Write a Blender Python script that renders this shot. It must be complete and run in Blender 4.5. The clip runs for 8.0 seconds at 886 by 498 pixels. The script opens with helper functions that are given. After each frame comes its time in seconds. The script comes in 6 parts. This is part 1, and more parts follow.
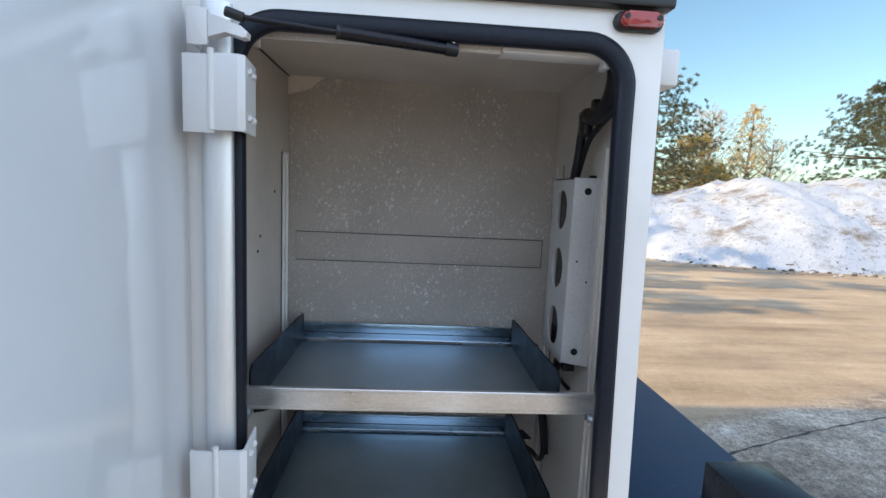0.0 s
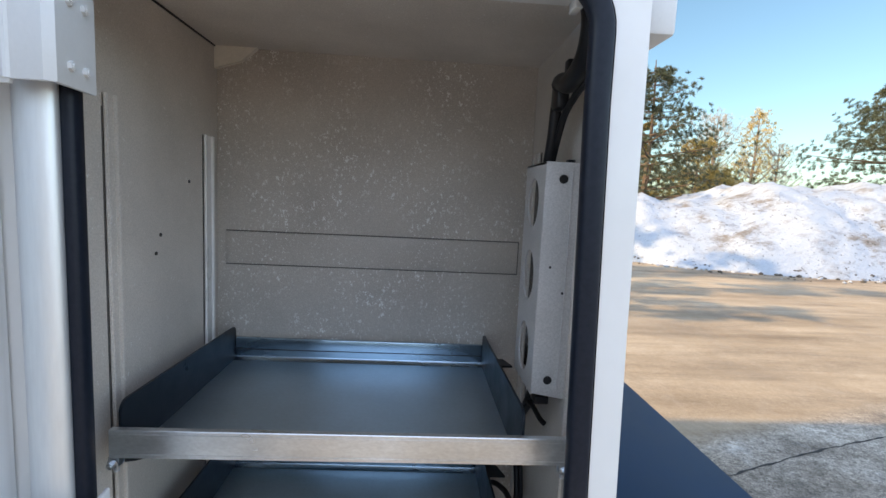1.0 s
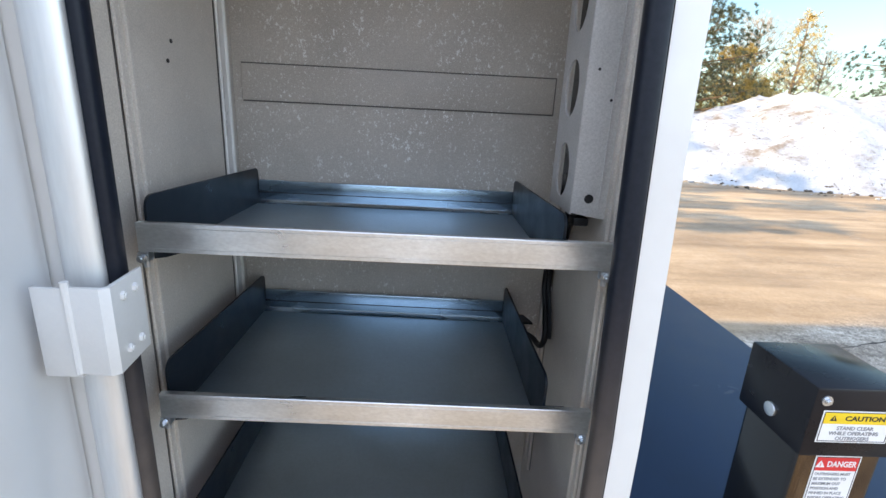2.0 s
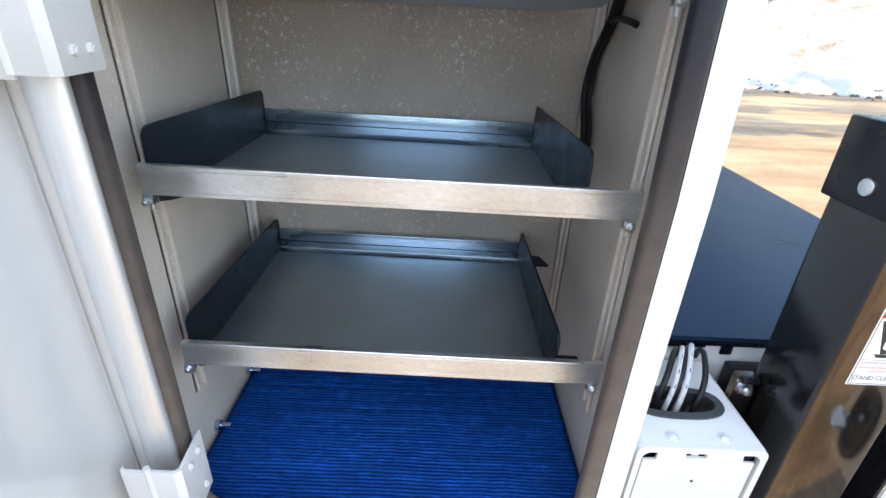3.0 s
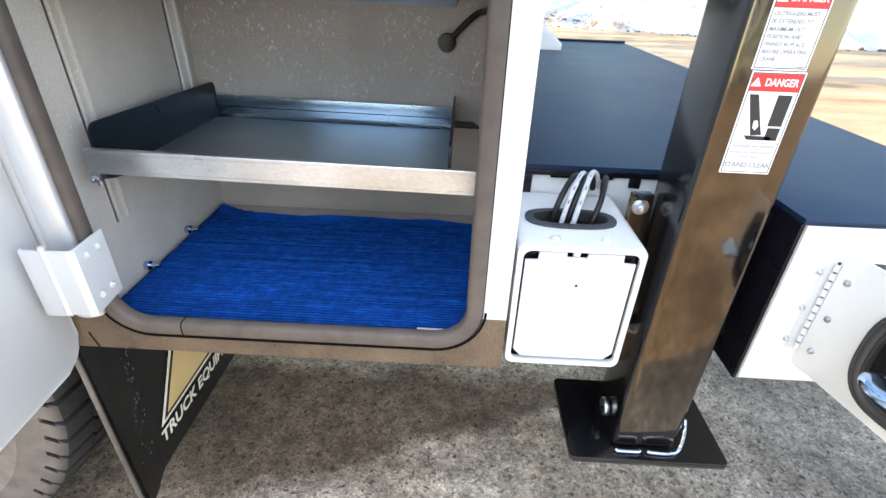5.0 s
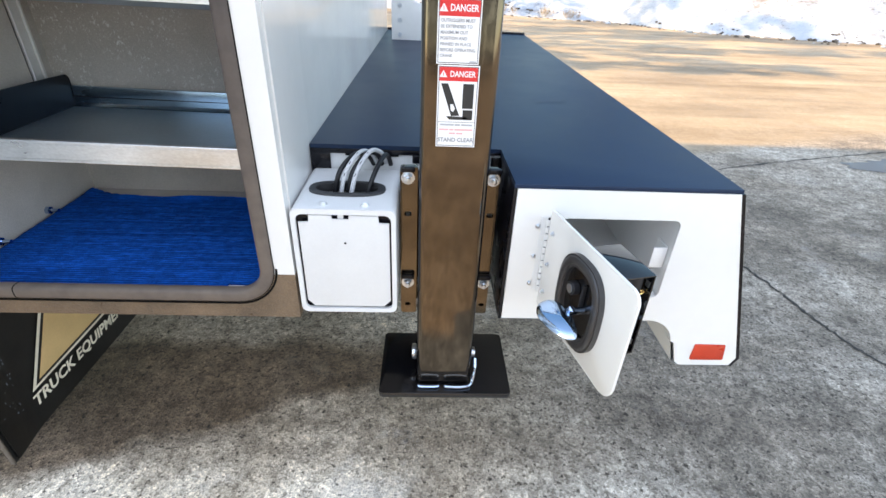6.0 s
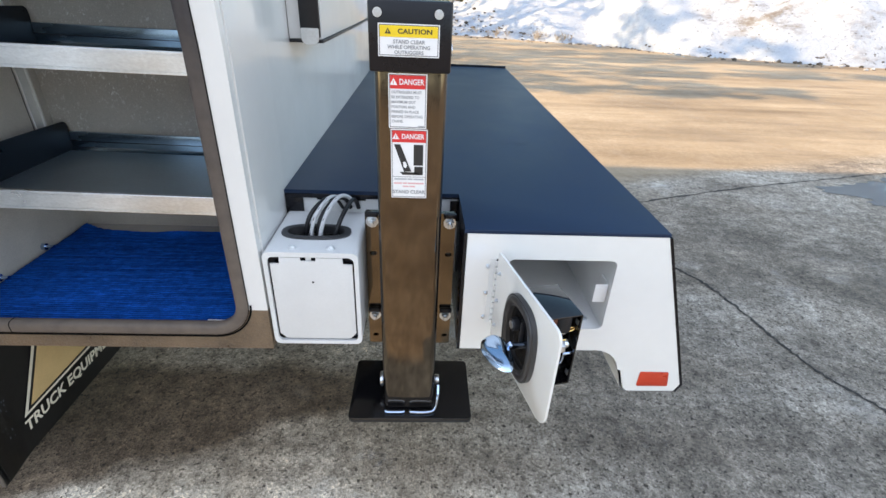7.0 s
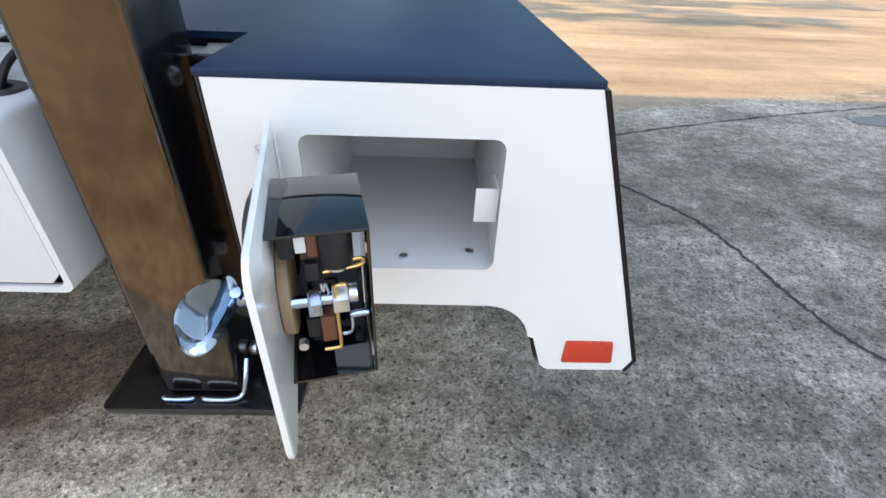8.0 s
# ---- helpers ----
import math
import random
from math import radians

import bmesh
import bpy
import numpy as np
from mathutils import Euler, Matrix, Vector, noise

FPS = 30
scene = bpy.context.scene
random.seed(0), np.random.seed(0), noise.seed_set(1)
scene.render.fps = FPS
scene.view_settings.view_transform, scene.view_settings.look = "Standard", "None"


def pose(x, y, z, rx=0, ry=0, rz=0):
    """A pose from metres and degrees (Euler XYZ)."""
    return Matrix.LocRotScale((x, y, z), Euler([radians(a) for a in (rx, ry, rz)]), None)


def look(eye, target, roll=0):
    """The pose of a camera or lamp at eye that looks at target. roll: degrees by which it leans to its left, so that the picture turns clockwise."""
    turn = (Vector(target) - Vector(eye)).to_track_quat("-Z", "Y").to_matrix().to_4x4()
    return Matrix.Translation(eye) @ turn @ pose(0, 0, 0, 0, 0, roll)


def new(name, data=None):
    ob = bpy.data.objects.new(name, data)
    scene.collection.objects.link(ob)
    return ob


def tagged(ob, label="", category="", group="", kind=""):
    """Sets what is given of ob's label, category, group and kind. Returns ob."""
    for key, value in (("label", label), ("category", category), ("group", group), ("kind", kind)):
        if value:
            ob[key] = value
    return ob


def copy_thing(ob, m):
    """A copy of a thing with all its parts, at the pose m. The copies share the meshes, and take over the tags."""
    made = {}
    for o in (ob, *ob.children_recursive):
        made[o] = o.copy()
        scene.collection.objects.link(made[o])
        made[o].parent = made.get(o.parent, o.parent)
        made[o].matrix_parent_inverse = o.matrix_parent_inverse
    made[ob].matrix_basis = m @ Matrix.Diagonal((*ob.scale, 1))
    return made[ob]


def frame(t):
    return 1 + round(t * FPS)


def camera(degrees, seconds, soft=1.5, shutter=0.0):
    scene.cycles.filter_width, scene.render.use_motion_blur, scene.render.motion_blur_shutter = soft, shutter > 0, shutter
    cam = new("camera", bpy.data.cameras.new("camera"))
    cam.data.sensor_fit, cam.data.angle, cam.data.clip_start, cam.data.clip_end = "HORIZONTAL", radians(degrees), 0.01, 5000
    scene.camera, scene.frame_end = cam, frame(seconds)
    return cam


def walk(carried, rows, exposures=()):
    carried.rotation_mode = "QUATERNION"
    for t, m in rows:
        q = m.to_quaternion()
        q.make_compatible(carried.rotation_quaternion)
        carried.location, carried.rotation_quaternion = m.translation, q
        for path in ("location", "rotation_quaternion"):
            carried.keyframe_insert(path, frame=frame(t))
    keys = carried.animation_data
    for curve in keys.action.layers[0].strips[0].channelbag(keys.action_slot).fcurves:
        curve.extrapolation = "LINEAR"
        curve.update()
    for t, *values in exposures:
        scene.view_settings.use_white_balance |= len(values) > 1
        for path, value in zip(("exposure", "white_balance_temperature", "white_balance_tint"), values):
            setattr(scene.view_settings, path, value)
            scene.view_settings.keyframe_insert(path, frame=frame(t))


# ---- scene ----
cam = camera(86.5, 8.0)
PATH = [
    (0, (0.293, -0.842, 1.88), (0.432, 1.139, 1.636), 2.7),
    (0.2, (0.314, -0.757, 1.89), (0.481, 1.222, 1.654), 3.2),
    (0.5, (0.385, -0.692, 1.915), (0.527, 1.29, 1.692), 2.8),
    (0.8, (0.411, -0.67, 1.884), (0.546, 1.319, 1.718), 3.0),
    (1, (0.416, -0.65, 1.856), (0.538, 1.334, 1.632), 2.8),
    (1.5, (0.402, -0.628, 1.738), (0.493, 1.323, 1.308), 3.0),
    (1.7, (0.399, -0.63, 1.715), (0.481, 1.308, 1.226), 3.0),
    (2.8, (0.395, -0.605, 1.481), (0.417, 1.232, 0.691), 2.6),
    (3, (0.398, -0.588, 1.428), (0.411, 1.207, 0.547), 2.6),
    (3.5, (0.38, -0.577, 1.309), (0.372, 1.143, 0.287), 2.8),
    (4, (0.379, -0.578, 1.227), (0.342, 1.054, 0.072), 2.8),
    (4.5, (0.434, -0.591, 1.184), (0.378, 1.092, 0.104), 2.4),
    (5, (0.605, -0.715, 1.213), (0.564, 1.022, 0.221), 2.1),
    (5.2, (0.708, -0.768, 1.226), (0.702, 0.961, 0.22), 2.0),
    (6.3, (0.985, -0.901, 1.304), (1.076, 0.816, 0.282), 2.8),
    (6.5, (0.992, -0.921, 1.344), (1.085, 0.804, 0.336), 2.8),
    (7, (1.034, -0.936, 1.351), (1.123, 0.816, 0.391), 2.6),
    (7.2, (1.105, -0.897, 1.306), (1.178, 0.855, 0.343), 2.3),
    (7.5, (1.202, -0.79, 1.199), (1.283, 0.942, 0.202), 2.5),
    (7.7, (1.294, -0.694, 1.131), (1.366, 0.992, 0.058), 2.4),
    (8, (1.369, -0.579, 1.053), (1.434, 1.07, -0.078), 2.5),
]
walk(cam, [(t, look(eye, target, roll)) for t, eye, target, roll in PATH],
     exposures=[(0.0, 1.48, 6250, 9), (1.5, 1.68, 6400, 10), (3.0, 2.33, 6850, 11), (5.0, 2.52, 6950, 11), (6.5, 1.86, 6850, 10), (7.4, 1.75, 6850, 10), (8.0, 1.88, 6850, 10)])

# ---- light ----
world = bpy.data.worlds.new("sky")
scene.world = world
world.use_nodes = True
wn = world.node_tree
sky = wn.nodes.new("ShaderNodeTexSky")
sky.sky_type = "NISHITA"
sky.sun_disc = False
sky.ozone_density = 0.35
SUN_EL, SUN_AZ = 27.0, 2.5
sky.sun_elevation = radians(SUN_EL)
sky.sun_rotation = radians(270 - SUN_AZ)
# clear sky ahead; unseen bright fill glow added overhead and towards the south
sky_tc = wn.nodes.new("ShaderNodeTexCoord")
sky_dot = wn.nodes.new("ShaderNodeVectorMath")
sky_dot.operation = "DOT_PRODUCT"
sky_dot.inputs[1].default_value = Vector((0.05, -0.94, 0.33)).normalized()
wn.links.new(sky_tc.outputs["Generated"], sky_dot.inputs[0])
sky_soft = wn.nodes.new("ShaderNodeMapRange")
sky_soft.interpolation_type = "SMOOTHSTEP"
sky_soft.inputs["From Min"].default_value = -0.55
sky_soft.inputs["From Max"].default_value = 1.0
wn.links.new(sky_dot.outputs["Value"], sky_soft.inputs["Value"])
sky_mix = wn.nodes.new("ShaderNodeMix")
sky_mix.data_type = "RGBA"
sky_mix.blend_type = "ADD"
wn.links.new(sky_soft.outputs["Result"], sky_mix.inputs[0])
sky_tint = wn.nodes.new("ShaderNodeMix")
sky_tint.data_type = "RGBA"
sky_tint.blend_type = "MULTIPLY"
sky_tint.inputs[0].default_value = 1.0
sky_tint.inputs[7].default_value = (0.95, 1.10, 1.06, 1)
wn.links.new(sky.outputs["Color"], sky_tint.inputs[6])
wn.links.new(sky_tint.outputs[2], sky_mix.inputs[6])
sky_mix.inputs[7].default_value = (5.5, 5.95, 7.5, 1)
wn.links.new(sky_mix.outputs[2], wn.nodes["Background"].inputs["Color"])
wn.nodes["Background"].inputs["Strength"].default_value = 0.075

sun = new("sun", bpy.data.lights.new("sun", "SUN"))
sun.data.energy = 3.1
sun.data.angle = radians(0.53)
sun.data.color = (1.0, 0.69, 0.36)
_way = Vector((math.cos(radians(SUN_EL)) * math.cos(radians(SUN_AZ)), math.cos(radians(SUN_EL)) * math.sin(radians(SUN_AZ)), -math.sin(radians(SUN_EL))))
sun.rotation_mode = "QUATERNION"
sun.rotation_quaternion = _way.to_track_quat("-Z", "Y")
sun.location = (-20, 0, 12)


# ---- materials ----
def ramp(nt, src, stops):
    r = nt.nodes.new("ShaderNodeValToRGB")
    e = r.color_ramp.elements
    while len(e) < len(stops):
        e.new(0.5)
    for el, (p, c) in zip(e, stops):
        el.position = p
        el.color = c if len(c) == 4 else (*c, 1)
    nt.links.new(src, r.inputs[0])
    return r.outputs[0]


def noise_of(nt, vec, scale, detail=3.0, rough=0.55, stretch=None):
    if stretch:
        mp = nt.nodes.new("ShaderNodeMapping")
        mp.inputs["Scale"].default_value = stretch
        nt.links.new(vec, mp.inputs["Vector"])
        vec = mp.outputs[0]
    n = nt.nodes.new("ShaderNodeTexNoise")
    n.inputs["Scale"].default_value = scale
    n.inputs["Detail"].default_value = detail
    n.inputs["Roughness"].default_value = rough
    nt.links.new(vec, n.inputs["Vector"])
    return n.outputs["Fac"]


def mixed(nt, fac, a, b, kind="MIX"):
    m = nt.nodes.new("ShaderNodeMix")
    m.data_type = "RGBA"
    m.blend_type = kind
    for key, v in ((0, fac), (6, a), (7, b)):
        if isinstance(v, (int, float)):
            m.inputs[key].default_value = v
        elif isinstance(v, tuple):
            m.inputs[key].default_value = (*v, 1) if len(v) == 3 else v
        else:
            nt.links.new(v, m.inputs[key])
    return m.outputs[2]


def base_nodes(name):
    m = bpy.data.materials.new(name)
    m.use_nodes = True
    nt = m.node_tree
    tc = nt.nodes.new("ShaderNodeTexCoord")
    return m, nt, nt.nodes["Principled BSDF"], tc.outputs["Object"]


def grey(*v):
    return [(p, (k, k, k)) for p, k in v]


def paint(name, color, rough=0.5, metal=0.0, var=0.12, fine=220.0, broad=7.0, bump=0.08, coat=0.0, ior=1.5, rvar=0.12, stretch=None, dist=0.001, tint=None):
    """A surface with grain and broad wear in colour, gloss and relief."""
    m, nt, bsdf, vec = base_nodes(name)
    n1 = noise_of(nt, vec, broad, 4, 0.6, stretch)
    n2 = noise_of(nt, vec, fine, 2, 0.6, stretch)
    dark = tuple(c * (1 - var) for c in color)
    lite = tuple(min(1, c * (1 + var * 0.7)) for c in color)
    c1 = ramp(nt, n1, [(0.3, dark), (0.7, lite)])
    c2 = ramp(nt, n2, [(0.3, (1 - var * 0.6,) * 3), (0.7, (1, 1, 1))])
    nt.links.new(mixed(nt, 1.0, c1, c2, "MULTIPLY"), bsdf.inputs["Base Color"])
    r = ramp(nt, n1, [(0.25, (max(0.02, rough - rvar),) * 3), (0.75, (min(1, rough + rvar),) * 3)])
    nt.links.new(r, bsdf.inputs["Roughness"])
    bsdf.inputs["Metallic"].default_value = metal
    bsdf.inputs["IOR"].default_value = ior
    if tint:
        bsdf.inputs["Specular Tint"].default_value = (*tint, 1)
    bsdf.inputs["Coat Weight"].default_value = coat
    bsdf.inputs["Coat Roughness"].default_value = 0.06
    if bump:
        b = nt.nodes.new("ShaderNodeBump")
        b.inputs["Strength"].default_value = bump
        b.inputs["Distance"].default_value = dist
        nt.links.new(n2, b.inputs["Height"])
        nt.links.new(b.outputs[0], bsdf.inputs["Normal"])
    return m


def flecked(name, color, amount=0.62):
    """Sprayed liner paint with bright scuffs and flecks."""
    m, nt, bsdf, vec = base_nodes(name)
    n1 = noise_of(nt, vec, 5, 4)
    c1 = ramp(nt, n1, [(0.3, tuple(c * 0.84 for c in color)), (0.7, tuple(c * 1.06 for c in color))])
    grit = noise_of(nt, vec, 420, 2)
    c1 = mixed(nt, 1.0, c1, ramp(nt, grit, [(0.35, (0.82,) * 3), (0.65, (1.0,) * 3)]), "MULTIPLY")
    big = noise_of(nt, vec, 6, 2)
    fl = noise_of(nt, vec, 130, 3, 0.75, (1.0, 1.0, 0.7))
    m1 = ramp(nt, fl, [(amount, (0, 0, 0)), (amount + 0.05, (1, 1, 1))])
    m2 = ramp(nt, big, [(0.36, (0, 0, 0)), (0.60, (1, 1, 1))])
    fl2 = noise_of(nt, vec, 240, 2, 0.6)
    m3 = ramp(nt, fl2, [(amount + 0.06, (0, 0, 0)), (amount + 0.10, (0.8, 0.8, 0.8))])
    mask = mixed(nt, 1.0, mixed(nt, 1.0, m1, m2, "MULTIPLY"), mixed(nt, 0.6, m3, m2, "MULTIPLY"), "LIGHTEN")
    sep = nt.nodes.new("ShaderNodeSeparateXYZ")
    nt.links.new(vec, sep.inputs[0])
    mask = mixed(nt, 1.0, mask, ramp(nt, sep.outputs["Z"], grey((0.85, 0.15), (1.0, 1.0))), "MULTIPLY")
    nt.links.new(mixed(nt, mask, c1, (0.76, 0.75, 0.72)), bsdf.inputs["Base Color"])
    bsdf.inputs["Roughness"].default_value = 0.42
    b = nt.nodes.new("ShaderNodeBump")
    b.inputs["Strength"].default_value = 0.25
    b.inputs["Distance"].default_value = 0.001
    nt.links.new(grit, b.inputs["Height"])
    nt.links.new(b.outputs[0], bsdf.inputs["Normal"])
    return m


WHITE = paint("white_body_paint", (0.71, 0.70, 0.675), 0.22, var=0.03, fine=30, broad=3, bump=0.02, coat=0.5, rvar=0.06)
WHITE_MATT = paint("white_powder_coat", (0.66, 0.66, 0.65), 0.42, var=0.05, bump=0.05, rvar=0.08)
DOOR_WHITE = paint("white_door_liner", (0.69, 0.695, 0.70), 0.3, var=0.03, fine=20, broad=2.5, bump=0.015, coat=1.0, rvar=0.015)
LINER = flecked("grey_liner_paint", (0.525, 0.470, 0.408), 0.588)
RAIL_GREY = paint("pale_rail_colour", (0.80, 0.78, 0.745), 0.35, var=0.08, fine=120, broad=9, bump=0.05)
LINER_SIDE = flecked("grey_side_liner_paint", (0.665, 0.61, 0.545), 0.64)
COVER_GREY = flecked("light_grey_cover_paint", (0.60, 0.58, 0.56), 0.64)
RUBBER = paint("black_rubber", (0.030, 0.029, 0.030), 0.40, var=0.25, fine=150, bump=0.06, ior=1.6, rvar=0.08)
GAP_AND_SHADOW = paint("dark_joint_and_shadow", (0.004, 0.004, 0.004), 0.9, var=0.1, bump=0.0, ior=1.2)
FLAP_RUBBER = paint("mud_flap_rubber", (0.012, 0.0115, 0.011), 0.4, var=0.4, fine=80, bump=0.15)
TEXTURED = paint("textured_bed_liner_coating", (0.165, 0.112, 0.068), 0.36, var=0.4, fine=280, broad=11, bump=1.0, dist=0.003)
# brown specular tint and high IOR paint in the sunlit ground's reflection
BLACK_WARM_GLOSS = paint("gloss_black_warm_reflection", (0.006, 0.006, 0.007), 0.09, var=0.2, fine=70, broad=16, bump=0.10, ior=2.08, rvar=0.015, stretch=(1, 1, 0.06), tint=(1.0, 0.75, 0.47))
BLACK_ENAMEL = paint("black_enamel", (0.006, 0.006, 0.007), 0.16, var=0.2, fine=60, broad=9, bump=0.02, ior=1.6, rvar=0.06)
BLACK_MIRROR = paint("polished_black_sheet", (0.005, 0.005, 0.006), 0.05, var=0.1, fine=60, broad=9, bump=0.0, ior=1.75, rvar=0.03)
DUST_BROWN = paint("brown_cork", (0.26, 0.18, 0.11), 0.7, var=0.2, bump=0.2)
BLACK_SATIN = paint("satin_black_paint", (0.006, 0.006, 0.009), 0.28, var=0.25, bump=0.04, ior=1.38)
BLACK_PLASTIC = paint("black_plastic", (0.014, 0.014, 0.016), 0.4, var=0.2, bump=0.05, ior=1.42)
DIVIDER = paint("dark_steel_divider", (0.006, 0.010, 0.016), 0.36, 0.0, var=0.3, broad=14, bump=0.04, ior=1.36)
ALU = paint("brushed_aluminium", (0.80, 0.83, 0.85), 0.36, 1.0, var=0.22, fine=260, broad=9, bump=0.05, stretch=(0.5, 1, 1), rvar=0.12)
# galvanised grey, with the blue of reflected sky tinted in
TRAY = paint("galvanised_sheet", (0.50, 0.585, 0.645), 0.40, 0.95, var=0.12, fine=120, broad=4, bump=0.03, rvar=0.03)
ZINC = paint("zinc_plated_steel", (0.70, 0.74, 0.78), 0.3, 1.0, var=0.2, bump=0.06)
# blue of the reflected sky put into both chrome colours
CHROME_SKY_TINT = paint("chrome", (0.42, 0.52, 0.68), 0.06, 1.0, var=0.05, fine=26, bump=0.5, dist=0.004, rvar=0.03)
PADDLE_SKY_TINT = paint("sky_tinted_paddle_chrome", (0.48, 0.63, 0.84), 0.10, 1.0, var=0.05, fine=18, bump=0.12, dist=0.004, rvar=0.02)
TRIM_BRIGHT = paint("bright_trim", (0.80, 0.81, 0.81), 0.44, 0.7, var=0.1, fine=200, broad=6, bump=0.03, stretch=(1, 1, 0.1))
# bluer again, for the sky's reflection on the rail
RAIL_BLUE = paint("bright_galvanised_rail", (0.46, 0.60, 0.72), 0.24, 1.0, var=0.2, fine=160, broad=12, bump=0.03, stretch=(0.2, 1, 1))
BRASS = paint("brass", (0.86, 0.60, 0.24), 0.22, 1.0, var=0.2, bump=0.03)
COPPER = paint("brown_enamel", (0.16, 0.06, 0.035), 0.4, var=0.3, bump=0.05)
# black deck, its navy tint standing in for reflected sky
DECK = paint("black_non_skid_deck", (0.006, 0.020, 0.052), 0.45, var=0.14, fine=420, broad=5, bump=0.3, ior=1.38, rvar=0.03)
CABLE = paint("black_cable", (0.010, 0.010, 0.012), 0.42, var=0.2, bump=0.05, ior=1.38)
HOSE_LIGHT = paint("grey_white_hose", (0.55, 0.56, 0.57), 0.45, var=0.25, fine=160, broad=30, bump=0.05)
RED_LENS = paint("red_lens", (0.30, 0.022, 0.014), 0.12, var=0.1, bump=0.0, coat=0.6)
RED_REFLEX = paint("red_reflector", (0.50, 0.045, 0.018), 0.3, var=0.15, fine=500, bump=0.5)
DECAL_WHITE = paint("decal_white", (0.78, 0.77, 0.76), 0.35, var=0.03, bump=0.0)
DECAL_RED = paint("decal_red", (0.62, 0.03, 0.03), 0.35, var=0.05, bump=0.0)
DECAL_YELLOW = paint("decal_yellow", (0.80, 0.56, 0.02), 0.35, var=0.05, bump=0.0)
DECAL_BLACK = paint("decal_black", (0.02, 0.02, 0.02), 0.4, var=0.05, bump=0.0)
DECAL_GREY = paint("decal_grey_print", (0.28, 0.28, 0.29), 0.4, var=0.05, bump=0.0)
DECAL_FAINT = paint("decal_faint_print", (0.40, 0.40, 0.41), 0.4, var=0.05, bump=0.0)
DECAL_PINK = paint("decal_faded_red_print", (0.70, 0.40, 0.39), 0.4, var=0.05, bump=0.0)
FLAP_TAN = paint("flap_tan_print", (0.62, 0.43, 0.20), 0.5, var=0.12, bump=0.02)
FLAP_CREAM = paint("flap_cream_print", (0.74, 0.68, 0.55), 0.5, var=0.1, bump=0.02)
FLAP_EDGE = paint("worn_flap_edge", (0.12, 0.095, 0.075), 0.6, var=0.4, fine=90, bump=0.1)
BARK = paint("pine_bark", (0.13, 0.09, 0.06), 0.9, var=0.4, fine=30, broad=4, bump=0.5, dist=0.02)
TWIG = paint("pale_twigs", (0.30, 0.24, 0.18), 0.85, var=0.3, bump=0.1)
SHADE_BLOCK = paint("shade_block_tan", (0.42, 0.34, 0.25), 0.6, var=0.1, fine=10, broad=0.5, bump=0.05)
CRACK = paint("dark_crack", (0.035, 0.033, 0.03), 0.9, var=0.3, bump=0.2)
SCUFF = paint("grey_scuff", (0.14, 0.16, 0.19), 0.7, var=0.5, fine=120, bump=0.1)
DECK_SCUFF = paint("deck_scuff", (0.045, 0.062, 0.090), 0.6, var=0.6, fine=160, bump=0.1)
SEAM_AND_SHADE = paint("grey_seam_and_shade", (0.15, 0.137, 0.127), 0.7, var=0.3, fine=60, bump=0.1)
SEALANT = paint("pale_sealant", (0.74, 0.68, 0.58), 0.5, var=0.15, fine=90, bump=0.2)
PLATE_WHITE = paint("white_tag", (0.75, 0.74, 0.72), 0.4, var=0.05, bump=0.0)


def leafy(name, a, b):
    m, nt, bsdf, vec = base_nodes(name)
    g = nt.nodes.new("ShaderNodeNewGeometry")
    n = noise_of(nt, vec, 0.9, 2)
    f = nt.nodes.new("ShaderNodeMath")
    f.operation = "MULTIPLY_ADD"
    nt.links.new(g.outputs["Random Per Island"], f.inputs[0])
    f.inputs[1].default_value = 0.55
    nt.links.new(n, f.inputs[2])
    nt.links.new(ramp(nt, f.outputs[0], [(0.35, a), (0.95, b)]), bsdf.inputs["Base Color"])
    bsdf.inputs["Roughness"].default_value = 0.7
    return m


NEEDLES = leafy("pine_needles", (0.018, 0.030, 0.017), (0.085, 0.092, 0.045))
GOLDEN = leafy("ochre_foliage", (0.27, 0.185, 0.045), (0.52, 0.38, 0.10))
OLIVE = leafy("olive_needles", (0.09, 0.085, 0.025), (0.30, 0.235, 0.07))
DRYTWIG = leafy("bare_twigs", (0.22, 0.17, 0.12), (0.42, 0.36, 0.28))


def band(nt, src, lo, hi, soft):
    """1 between lo and hi, with soft ends."""
    a = nt.nodes.new("ShaderNodeMapRange")
    a.inputs["From Min"].default_value, a.inputs["From Max"].default_value = lo - soft, lo + soft
    b = nt.nodes.new("ShaderNodeMapRange")
    b.inputs["From Min"].default_value, b.inputs["From Max"].default_value = hi + soft, hi - soft
    nt.links.new(src, a.inputs["Value"])
    nt.links.new(src, b.inputs["Value"])
    m = nt.nodes.new("ShaderNodeMath")
    m.operation = "MULTIPLY"
    nt.links.new(a.outputs[0], m.inputs[0])
    nt.links.new(b.outputs[0], m.inputs[1])
    return m.outputs[0]


